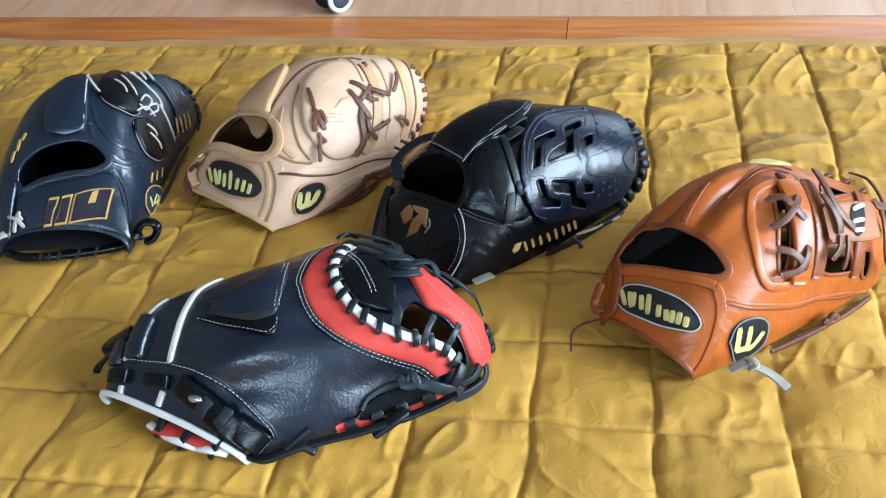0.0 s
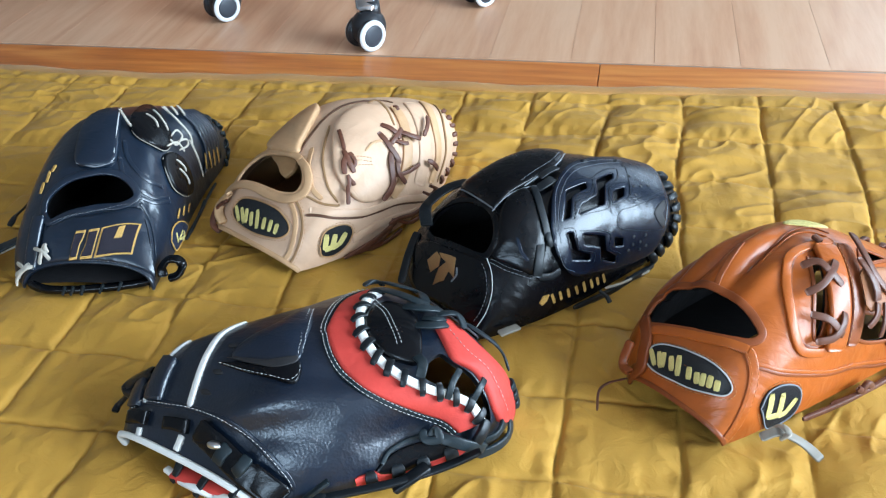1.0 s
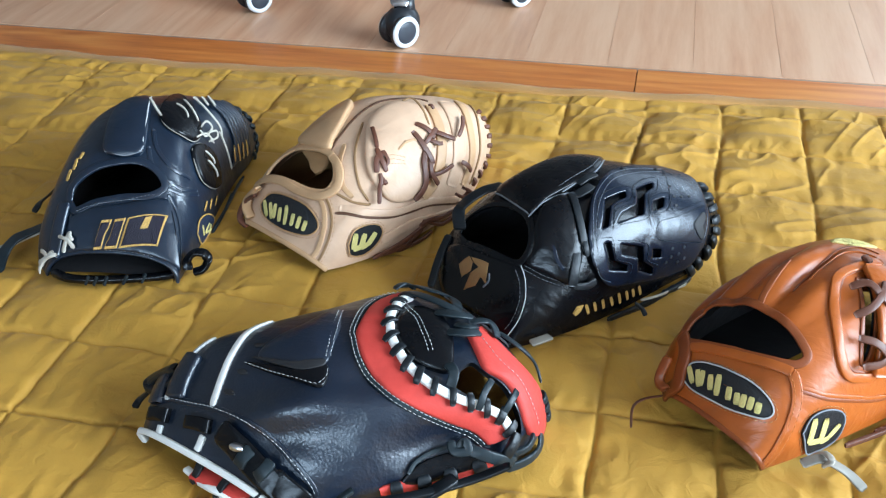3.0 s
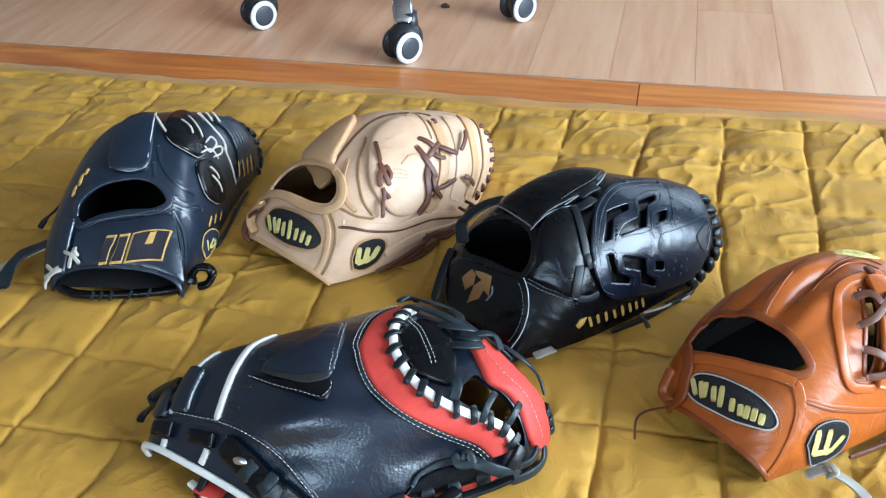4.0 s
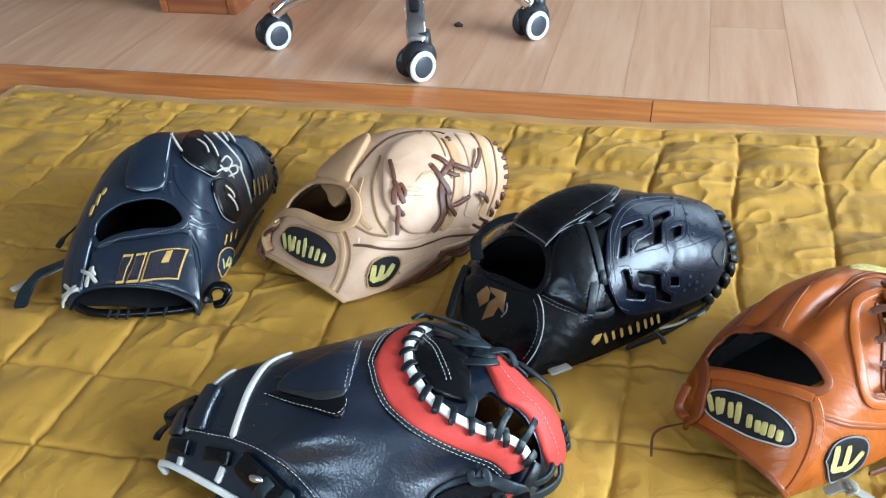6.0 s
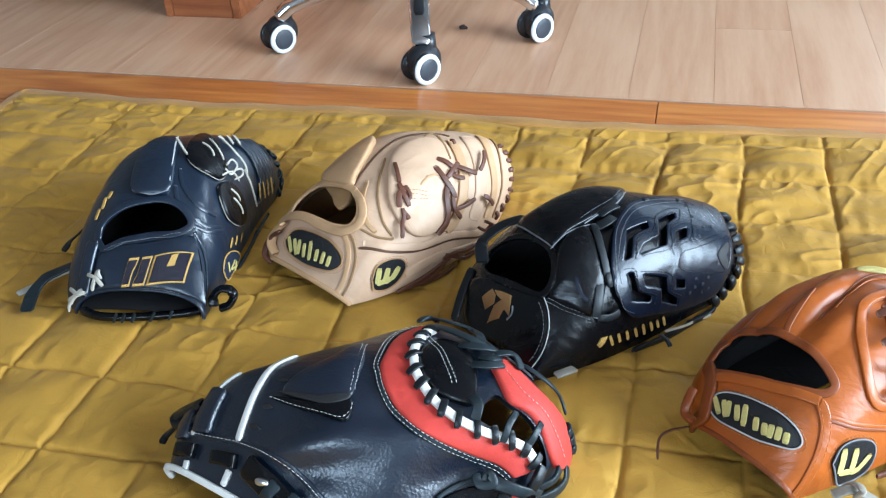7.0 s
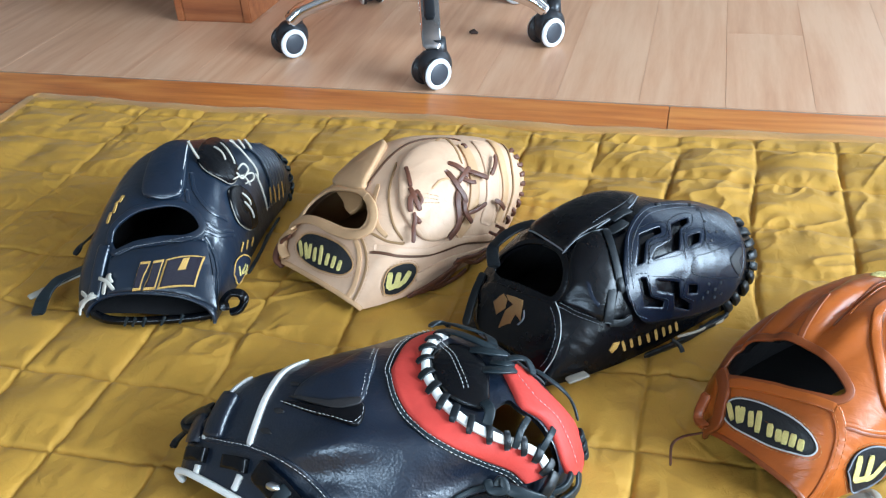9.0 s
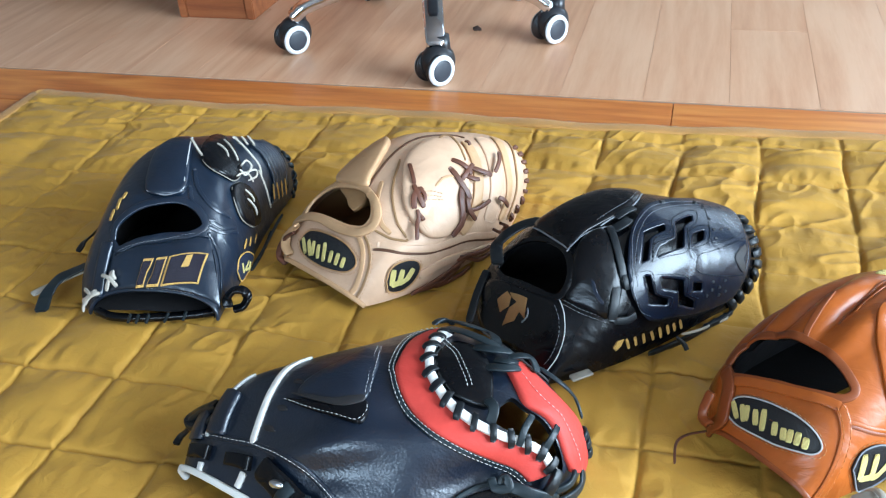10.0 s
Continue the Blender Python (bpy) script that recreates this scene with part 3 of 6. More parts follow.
def quilt_height(x, y):
    """Padded cells between sewn lines that wander a little, puckered along the seams, with soft creases."""
    wob = 0.016 * lattice(x, y, 0.22, 1) + 0.007 * lattice(x, y, 0.06, 2)
    wob2 = 0.016 * lattice(x, y, 0.25, 3) + 0.008 * lattice(x, y, 0.06, 4)
    cx, cy = (x - COL_X + wob) / COL_STEP, (y - ROW_Y + wob2) / ROW_STEP
    sx, sy = (cx - np.round(cx)) * COL_STEP, (cy - np.round(cy)) * ROW_STEP
    dx, dy = np.abs(sx), np.abs(sy)
    ix, iy = np.floor(cx), np.floor(cy)
    var = np.sin(ix * 12.9898 + iy * 78.233) * 43758.5453
    var = var - np.floor(var)
    near = np.minimum(dx, dy)
    knot = np.exp(-(dx ** 2 + dy ** 2) / 0.011 ** 2)
    line = (1 - np.exp(-dx / 0.0019)) * (1 - np.exp(-dy / 0.0019))
    swell = (np.sin(np.pi * np.clip(dx / COL_STEP, 0, 0.5)) * np.sin(np.pi * np.clip(dy / ROW_STEP, 0, 0.5))) ** 0.75 * (0.6 + 0.8 * var)
    tilt = 0.0030 * (var * 7.3 % 1.0 - 0.5) * (cy - iy - 0.5) * 2 + 0.0030 * (var - 0.5) * (cx - ix - 0.5) * 2
    # short pleats run out from the sewn lines, at right angles to them
    pucker = 0.0050 * lattice(x * 1.8, y * 0.6, 0.020, 5) * np.exp(-dy / 0.024) + 0.0046 * lattice(x * 0.6, y * 1.8, 0.020, 6) * np.exp(-dx / 0.024)
    # sharp-backed wrinkles in three directions, in patches
    wrinkle = 0
    for k, (ca, sa, wave, amp) in enumerate(((0.94, 0.34, 0.034, 0.0034), (0.45, 0.89, 0.030, 0.0028), (0.80, -0.60, 0.022, 0.0020))):
        p, q = x * ca + y * sa, y * ca - x * sa
        ridge = 1 - np.abs(2 * lattice(p * 0.42, q, wave, 20 + k)) * 2
        wrinkle = wrinkle + amp * np.clip(ridge, 0, 1) ** 3 * np.clip(0.15 + 2.6 * lattice(x, y, 0.13, 30 + k), 0, 1)
    far = np.clip((y - 0.85) / 0.35, 0, 1)
    gather = far * (0.006 * lattice(x, y * 2.6, 0.062, 13) + 0.0028 * lattice(x, y * 2.2, 0.026, 14))
    drape = 0.006 * lattice(x, y, 0.17, 10) + 0.003 * lattice(x, y, 0.07, 11)
    return -0.0105 + 0.0040 * line + 0.0060 * swell + (tilt + pucker) * (1 - np.exp(-near / 0.0022)) + wrinkle * (0.25 + 0.75 * line) + gather * line + drape * (0.4 + 0.6 * line) + 0.0016 * knot


def steps(lo, near, far, hi, fine, coarse):
    """Even fine steps between near and far, coarse ones outside."""
    return np.concatenate([np.arange(lo, near, coarse), np.arange(near, far, fine), np.linspace(far, hi, max(2, int((hi - far) / coarse) + 2))])


def quilt():
    root = tagged(new("quilt"), "mustard yellow quilted cotton bedspread spread on the floor", "quilt")
    root.location = (0, 0, FLOOR)
    xs, ys = steps(QX0, -1.0, 0.65, QX1, 0.0021, 0.008), steps(QY0, 0.28, QY1 - 0.01, QY1, 0.0021, 0.008)
    nx, ny = len(xs), len(ys)
    X, Y = np.meshgrid(xs, ys, indexing="ij")
    Z = quilt_height(X, Y)
    rim = np.minimum.reduce([X - QX0, QX1 - X, Y - QY0, QY1 - Y])
    Z = np.where(rim < 0.03, -0.009 + (Z + 0.009) * np.clip(rim / 0.03, 0, 1) ** 0.6, Z)
    Y = Y + 0.008 * np.sin(2.3 * X + 0.4) * np.clip((Y - 0.9) / 0.45, 0, 1) + 0.006 * np.sin(9 * X) * np.clip((Y - 1.2) / 0.15, 0, 1)
    top = np.stack([X, Y, Z - FLOOR], -1).reshape(-1, 3)
    mesh_part("top", top, grid_faces(nx, ny), "quilt", root)
    # bound edges
    bx = np.linspace(QX0 - 0.006, QX1, 160)
    by = QY1 + 0.008 * np.sin(2.3 * bx + 0.4) + 0.006 * np.sin(9 * bx)
    far = np.stack([bx, by + 0.004, np.full(160, 0.006) + 0.0012 * np.sin(40 * bx)], -1)
    pts, faces = sweep(far, np.tile((0, 0, 1.0), (160, 1)), 0.013, 0.005, 10)
    mesh_part("binding", pts, faces, "binding", root, "ochre cotton binding")
    sy = np.linspace(QY0, by[0] + 0.01, 120)
    side = np.stack([QX0 - 0.004 + 0.004 * np.sin(6 * sy), sy, np.full(120, 0.006)], -1)
    pts, faces = sweep(side, np.tile((0, 0, 1.0), (120, 1)), 0.013, 0.005, 10)
    mesh_part("binding", pts, faces, "binding", root, "ochre cotton binding")


quilt()

# ---- office chair on the pale floor ----
CHAIR = (-0.560, 1.792)
CASTERS = [(-0.482, 1.533), (-0.805, 1.650), (-0.313, 1.759), (-0.747, 1.977), (-0.422, 2.012)]
SWIVEL = [-38, -38, -40, 30, 70]
MAT_TOP = FLOOR - 0.003


def office_chair():
    root = tagged(new("office_chair"), "chrome five-star office chair base on black casters with pale rings", "chair")
    root.location = (*CHAIR, MAT_TOP)
    bm = bmesh.new()
    bmesh.ops.create_cone(bm, cap_ends=True, segments=28, radius1=0.045, radius2=0.038, depth=0.06, matrix=Matrix.Translation((0, 0, 0.125)))
    bmesh.ops.bevel(bm, geom=bm.edges[:], offset=0.004, segments=2, affect="EDGES")
    part("hub", bm, "chrome", root, "", True)
    bm = bmesh.new()
    bmesh.ops.create_cone(bm, cap_ends=True, segments=24, radius1=0.026, radius2=0.024, depth=0.22, matrix=Matrix.Translation((0, 0, 0.265)))
    part("gas_column", bm, "plastic_black", root, "", True)
    for (cx, cy), turn in zip(CASTERS, SWIVEL):
        d = Vector((cx - CHAIR[0], cy - CHAIR[1]))
        reach, ang = d.length, math.atan2(d.y, d.x)
        away = Vector((math.cos(ang), math.sin(ang), 0))
        path = [away * r + Vector((0, 0, z)) for r, z in ((0.03, 0.128), (0.09, 0.122), (reach * 0.6, 0.108), (reach - 0.035, 0.088), (reach - 0.012, 0.074), (reach, 0.066))]
        pts, faces = sweep(smooth_curve(path, 22), np.tile((0, 0, 1.0), (22, 1)), np.interp(np.linspace(0, 1, 22), [0, 1], [0.021, 0.0165]), np.interp(np.linspace(0, 1, 22), [0, 1], [0.014, 0.011]), 12)
        leg = mesh_part("leg", pts, faces, "chrome", root)
        mid = [away * r + Vector((0, 0, z)) for r, z in ((reach * 0.42, 0.126), (reach * 0.62, 0.118), (reach - 0.05, 0.102))]
        pts, faces = sweep(smooth_curve(mid, 10), np.tile((0, 0, 1.0), (10, 1)), 0.0105, 0.006, 10)
        mesh_part("foot_pad", pts, faces, "plastic_black", leg, "black plastic foot pad")
        caster_at(root, away * reach, turn)


def caster_at(root, at, turn):
    """A twin-wheel caster: hood, stem, two dark wheels, each with a pale ring and a dark cap on its outer face."""
    m = Matrix.Translation(at) @ Matrix.Rotation(radians(turn), 4, "Z")
    bm = bmesh.new()
    bmesh.ops.create_uvsphere(bm, u_segments=22, v_segments=14, radius=0.030, matrix=m @ Matrix.Translation((-0.006, 0.007, 0.036)) @ Matrix.Diagonal((0.95, 1.12, 1.12, 1)))
    bmesh.ops.create_cone(bm, cap_ends=True, segments=16, radius1=0.015, radius2=0.013, depth=0.034, matrix=m @ Matrix.Translation((-0.004, 0.018, 0.066)))
    hood = part("caster", bm, "plastic_black", root, "black plastic twin-wheel caster", True)
    for side in (-1, 1):
        turn_wheel = m @ Matrix.Translation((side * 0.017 - 0.002, -0.004, 0.0285)) @ Matrix.Rotation(radians(90), 4, "Y")
        bm = bmesh.new()
        bmesh.ops.create_cone(bm, cap_ends=True, segments=36, radius1=0.0285, radius2=0.0285, depth=0.014, matrix=turn_wheel)
        rims = [e for e in bm.edges if len(e.link_faces) == 2 and max(len(f.verts) for f in e.link_faces) > 4]
        bmesh.ops.bevel(bm, geom=rims, offset=0.004, segments=3, affect="EDGES")
        part("wheel", bm, "plastic_black", hood, "", True)
        face = turn_wheel @ Matrix.Translation((0, 0, side * 0.0066))
        steps = 40
        pts, faces = [], []
        for k in range(steps):
            a = 2 * math.pi * k / steps
            for r, z in ((0.0195, 0.0), (0.0200, 0.0016), (0.0235, 0.0022), (0.0268, 0.0008), (0.0282, -0.0025)):
                pts.append(face @ Vector((r * math.cos(a), r * math.sin(a), side * z)))
            faces += [(k * 5 + j, (k + 1) % steps * 5 + j, (k + 1) % steps * 5 + j + 1, k * 5 + j + 1) for j in range(4)]
        mesh_part("wheel_ring", pts, faces, "tread", hood, "pale grey wheel ring")
        bm = bmesh.new()
        bmesh.ops.create_uvsphere(bm, u_segments=28, v_segments=10, radius=0.0195, matrix=face @ Matrix.Diagonal((1, 1, 0.14, 1)))
        part("wheel_cap", bm, "wheel_cap", hood, "dark wheel cap", True)
    return hood


office_chair()


def cabinet():
    root = tagged(new("cabinet"), "reddish brown wooden cabinet standing on the pale floor", "cabinet")
    root.location = (-1.06, 2.03, MAT_TOP)
    part("side", box(-0.09, -0.072, -0.215, 0.215, 0, 0.5, 0.002), "wood_box", root)
    part("side", box(0.072, 0.09, -0.215, 0.215, 0, 0.5, 0.002), "wood_box", root)
    part("front", box(-0.0715, 0.0715, -0.213, -0.195, 0.0, 0.482, 0.002), "wood_box", root)
    part("back", box(-0.0715, 0.0715, 0.195, 0.213, 0.0, 0.482, 0.002), "wood_box", root)
    part("top", box(-0.0895, 0.0895, -0.2145, 0.2145, 0.5005, 0.518, 0.002), "wood_box", root)


cabinet()
bag = tagged(part("storage_box", box(-1.62, -1.36, 1.99, 2.2, MAT_TOP, MAT_TOP + 0.16, 0.012), "plastic_black", None, "", True), "black plastic storage box on the pale floor", "box")


def lint(at, size, mat, name, label):
    bm = bmesh.new()
    bmesh.ops.create_icosphere(bm, subdivisions=2, radius=size, matrix=Matrix.Translation(at) @ Matrix.Diagonal((1.5, 0.9, 0.7, 1)))
    for v in bm.verts:
        v.co += Vector(noise.noise_vector(v.co * 300)) * size * 0.5
    return tagged(part(name, bm, mat, None, "", True), label, "debris")


lint((-0.472, 1.80, MAT_TOP + 0.004), 0.006, "lint", "debris", "small dark scrap lying on the pale floor")
lint((-0.79, 0.93, 0.004), 0.002, "tread", "lint", "tiny white lint speck on the quilt")

# ---- gloves ----
SHELLS = {
    "orange": Shell(0.1070, 0.6113, 49.2, [
        (0.008, -0.003, 0.026, 0.139, 0.026, 2.400, -0.008, 0.000),
        (0.034, 0.041, 0.019, 0.170, 0.078, 2.400, -0.004, 0.000),
        (0.085, 0.097, 0.008, 0.178, 0.112, 2.300, -0.006, 0.000),
        (0.141, 0.159, -0.002, 0.178, 0.123, 2.300, -0.006, 0.000),
        (0.197, 0.211, -0.011, 0.172, 0.116, 2.300, -0.002, 0.000),
        (0.252, 0.261, -0.016, 0.155, 0.087, 2.300, -0.003, 0.000),
        (0.291, 0.309, 0.010, 0.126, 0.057, 2.200, -0.009, 0.000),
    ], [(0.40, 0.47, 0.13, 0.035, 0.1, 0.005), (0.40, 0.585, 0.14, 0.033, 0.1, 0.006), (0.38, 0.695, 0.14, 0.033, 0.05, 0.006), (0.33, 0.80, 0.14, 0.035, 0.0, 0.005), (0.42, 0.53, 0.11, 0.014, 0.12, -0.008), (0.40, 0.64, 0.11, 0.013, 0.08, -0.008), (0.37, 0.745, 0.11, 0.012, 0.03, -0.006)]),
    "tan": Shell(-0.3685, 0.8294, 60.6, [
        (0.002, -0.010, 0.016, 0.164, 0.020, 2.400, 0.006, 0.000),
        (0.027, 0.038, 0.004, 0.183, 0.072, 2.400, -0.002, 0.000),
        (0.079, 0.100, -0.012, 0.185, 0.111, 2.300, -0.006, 0.000),
        (0.137, 0.166, -0.016, 0.185, 0.129, 2.300, -0.007, 0.000),
        (0.193, 0.222, -0.014, 0.173, 0.118, 2.300, -0.014, 0.000),
        (0.249, 0.282, 0.003, 0.151, 0.094, 2.300, -0.021, 0.000),
        (0.293, 0.317, 0.028, 0.124, 0.055, 2.200, -0.016, 0.000),
    ], [(0.28, 0.40, 0.09, 0.07, 0.2, 0.004), (0.36, 0.24, 0.12, 0.03, 0.0, -0.003), (0.20, 0.2, 0.06, 0.05, 0.0, 0.003)]),
    "jet": Shell(-0.1377, 0.7322, 51.2, [
        (-0.001, -0.001, 0.022, 0.153, 0.012, 2.400, -0.014, 0.000),
        (0.027, 0.042, 0.011, 0.180, 0.072, 2.400, -0.006, 0.000),
        (0.080, 0.096, -0.002, 0.189, 0.111, 2.300, -0.003, 0.000),
        (0.139, 0.158, -0.009, 0.186, 0.122, 2.300, -0.004, 0.000),
        (0.198, 0.208, -0.011, 0.176, 0.111, 2.300, -0.004, 0.000),
        (0.260, 0.265, -0.012, 0.156, 0.088, 2.300, -0.006, 0.000),
        (0.307, 0.315, 0.003, 0.127, 0.064, 2.200, -0.008, 0.000),
    ], [(0.30, 0.42, 0.08, 0.09, 0.3, 0.006), (0.22, 0.30, 0.03, 0.10, 0.2, -0.003)]),
    "dark_navy": Shell(-0.5422, 0.7957, 96.1, [
        (-0.012, -0.004, 0.000, 0.160, 0.034, 2.400, -0.004, 0.000),
        (0.019, 0.042, -0.000, 0.185, 0.076, 2.400, -0.002, 0.000),
        (0.079, 0.099, 0.000, 0.190, 0.117, 2.300, -0.002, 0.000),
        (0.141, 0.162, 0.003, 0.189, 0.132, 2.300, -0.002, 0.000),
        (0.203, 0.214, 0.003, 0.178, 0.120, 2.300, -0.006, 0.000),
        (0.266, 0.269, -0.002, 0.156, 0.094, 2.300, -0.015, 0.000),
        (0.308, 0.309, 0.004, 0.126, 0.056, 2.200, -0.018, 0.000),
    ], [(0.37, 0.28, 0.10, 0.06, 0.3, 0.006), (0.24, 0.20, 0.05, 0.05, 0.0, -0.004), (0.10, 0.5, 0.05, 0.2, 0.0, 0.002)]),
    "mitt": Shell(-0.2688, 0.4695, 70.2, [
        (0.016, 0.013, 0.037, 0.207, 0.023, 2.400, 0.020, 0.000),
        (0.045, 0.049, 0.008, 0.223, 0.057, 2.400, 0.015, 0.000),
        (0.088, 0.094, -0.032, 0.223, 0.090, 2.300, 0.006, 0.000),
        (0.136, 0.146, -0.075, 0.196, 0.097, 2.300, -0.004, 0.000),
        (0.186, 0.192, -0.099, 0.161, 0.095, 2.300, -0.004, 0.000),
        (0.235, 0.234, -0.088, 0.118, 0.087, 2.300, 0.009, 0.000),
        (0.263, 0.263, -0.039, 0.077, 0.049, 2.200, 0.020, 0.000),
    ], [(0.24, 0.38, 0.13, 0.06, -0.6, 0.013), (0.44, 0.13, 0.11, 0.07, 0.2, -0.014), (0.42, 0.36, 0.08, 0.05, 0.2, -0.004), (0.17, 0.22, 0.05, 0.09, 0.2, 0.003)]),
}
HEEL = [(0.0, v / 10) for v in range(11)]
TIP = [(1.0, v / 10) for v in range(11)]


def tip_cap(sh, root, mat):
    """Closes the fingertip end with a rounded cap of leather."""
    rows = []
    v = np.linspace(0, 1, 41)
    ring = sh.at(np.ones(41), v)
    mid = ring.mean(0) * np.array([1, 1, 0.6])
    out = sh.at(1.0, 0.5) - sh.at(0.97, 0.5)
    out = np.array([out[0], out[1], 0]) / max(np.linalg.norm(out[:2]), 1e-9)
    for r in (1.0, 0.9, 0.7, 0.45, 0.05):
        rows.append(mid + (ring - mid) * r + out * 0.012 * (1 - r ** 2))
    piece("fingertip_panel", np.vstack(rows), grid_faces(len(rows), 41), mat, root)


def palm(sh, root, mat, start=0.0, stop=1.0, split=2.0):
    """The palm side that the glove lies on."""
    u = np.linspace(start, stop, 40)
    near, far = sh.at(u, np.zeros(40)), sh.at(u, np.ones(40))
    part_way = (np.clip((u - split) / 0.06, 0, 1) * 0.55)[:, None]
    near = near * (1 - part_way) + far * part_way
    rows = []
    for k in np.linspace(0.02, 0.98, 24):
        p = near * (1 - k) + far * k
        p[:, 2] = 0.007 + 0.004 * math.sin(math.pi * k)
        rows.append(p)
    piece("palm", np.vstack(rows), grid_faces(24, 40), mat, root)


def glove_orange():
    sh = SHELLS["orange"]
    root = glove_root(sh, "baseball_glove", "saddle tan leather infield glove with brown laces and open web", "baseball glove", "gloves on the quilt")
    opening = [(0.17, 0.775), (0.233, 0.746), (0.257, 0.646), (0.27, 0.546), (0.27, 0.458), (0.263, 0.375), (0.253, 0.325), (0.223, 0.333), (0.193, 0.388), (0.16, 0.487), (0.14, 0.583), (0.137, 0.717)]
    web_gap = [(0.48, 0.442), (0.5, 0.408), (0.467, 0.333), (0.43, 0.254), (0.4, 0.204), (0.38, 0.208), (0.397, 0.275), (0.427, 0.338)]
    web_low = [(0.513, 0.15), (0.533, 0.204), (0.587, 0.192), (0.657, 0.163), (0.667, 0.096), (0.623, 0.096), (0.557, 0.117)]
    web_top = [(0.677, 0.404), (0.727, 0.392), (0.78, 0.371), (0.69, 0.342), (0.633, 0.35)]
    web_tip = [(0.72, 0.146), (0.753, 0.133), (0.743, 0.054), (0.717, 0.067)]
    shell = body(sh, root, "orange", "lining_dark", [opening, web_gap, web_low, web_top, web_tip], "smooth saddle tan leather")
    palm(sh, root, "lining_dark", 0.06, 0.66, 0.30)
    tip_cap(sh, root, "orange_deep")
    ribbon(sh, "opening_rim", opening + opening[:1], "orange_deep", shell, 0.008, 0.006, -0.001, count=80)
    ribbon(sh, "wrist_rim", HEEL, "orange_deep", shell, 0.005, 0.007, -0.003, count=60)
    for gap in (web_gap, web_low, web_top, web_tip):
        ribbon(sh, "web_rim", gap + gap[:1], "orange_deep", shell, 0.004, 0.004, -0.001, count=50)
    ribbon(sh, "rolled_edge", [(0.163, 0.779), (0.113, 0.721), (0.07, 0.729), (0.027, 0.771), (0, 1)], "orange_deep", shell, 0.014, 0.010, -0.002, 0.002)
    ribbon(sh, "strap_edge", [(0.123, 0.708), (0.137, 0.554), (0.16, 0.462), (0.19, 0.367), (0.207, 0.317)], "orange", shell, 0.009, 0.005, 0.0)
    seam = [(0.207, 0.325), (0.197, 0.258), (0.177, 0.204), (0.133, 0.146), (0.07, 0.104), (0.01, 0.087)]
    ribbon(sh, "strap_seam", seam, "orange", shell, 0.010, 0.004, -0.001)
    stitches(sh, seam, "stitch_orange", shell, 0.005, 0.0034, 0.0011, 0.0028, side=0.003)
    stitches(sh, seam, "stitch_orange", shell, 0.005, 0.0034, 0.0011, 0.0028, side=-0.003)
    stitches(sh, [(0, 0.629), (0, 0.492), (0.003, 0.329), (0, 0.146)], "stitch_orange", shell, 0.005, 0.0034, 0.0009)
    badge(sh, [(0.06, 0.725), (0.09, 0.662), (0.107, 0.537), (0.12, 0.429), (0.123, 0.317), (0.11, 0.271), (0.077, 0.312), (0.043, 0.462), (0.033, 0.6), (0.04, 0.683)], root, "badge", "stitch_white", "stitch_tan",
          pairs([(0.08, 0.679), (0.047, 0.642), (0.08, 0.625), (0.047, 0.604), (0.083, 0.596), (0.05, 0.596), (0.083, 0.558), (0.053, 0.546), (0.093, 0.525), (0.05, 0.517), (0.083, 0.487), (0.057, 0.479), (0.083, 0.454), (0.06, 0.442), (0.09, 0.425), (0.063, 0.417), (0.097, 0.392), (0.07, 0.383), (0.1, 0.354), (0.077, 0.342)]), "yellow", 0.0058, "black oval cloth badge with yellow bars")
    badge(sh, [(0.193, 0.092), (0.22, 0.133), (0.267, 0.129), (0.317, 0.096), (0.337, 0.054), (0.327, 0.013), (0.28, 0), (0.227, 0.008)], root, "badge", "stitch_grey", "stitch_tan",
          pairs([(0.23, 0.125), (0.22, 0.046), (0.22, 0.046), (0.267, 0.033), (0.267, 0.104), (0.26, 0.029), (0.263, 0.029), (0.293, 0.033), (0.317, 0.062), (0.287, 0.033)]), "yellow", 0.0066, "black round cloth badge with pale yellow bars")
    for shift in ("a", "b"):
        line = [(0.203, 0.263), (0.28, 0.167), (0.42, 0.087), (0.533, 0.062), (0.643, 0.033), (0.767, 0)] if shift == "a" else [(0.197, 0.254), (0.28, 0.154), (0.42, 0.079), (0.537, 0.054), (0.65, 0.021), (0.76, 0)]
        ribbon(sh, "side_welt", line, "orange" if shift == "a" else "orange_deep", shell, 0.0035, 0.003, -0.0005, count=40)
    ribbon(sh, "pocket_roll", [(0.603, 0.454), (0.52, 0.467), (0.46, 0.471), (0.417, 0.454), (0.37, 0.392), (0.337, 0.304), (0.327, 0.233), (0.343, 0.188), (0.393, 0.158), (0.417, 0.158)], "orange", shell, 0.009, 0.007, -0.001, count=60)
    ribbon(sh, "pocket_welt", [(0.57, 0.442), (0.497, 0.458), (0.447, 0.458), (0.41, 0.429), (0.37, 0.367), (0.343, 0.287), (0.34, 0.229), (0.357, 0.196), (0.387, 0.175)], "orange_deep", shell, 0.003, 0.003, 0.0, count=50)
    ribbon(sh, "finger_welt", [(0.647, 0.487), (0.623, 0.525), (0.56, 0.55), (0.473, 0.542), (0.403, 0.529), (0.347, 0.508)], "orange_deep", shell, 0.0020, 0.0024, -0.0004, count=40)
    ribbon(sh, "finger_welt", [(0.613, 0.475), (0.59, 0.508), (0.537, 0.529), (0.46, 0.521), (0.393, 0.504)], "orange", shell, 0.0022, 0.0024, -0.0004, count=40)
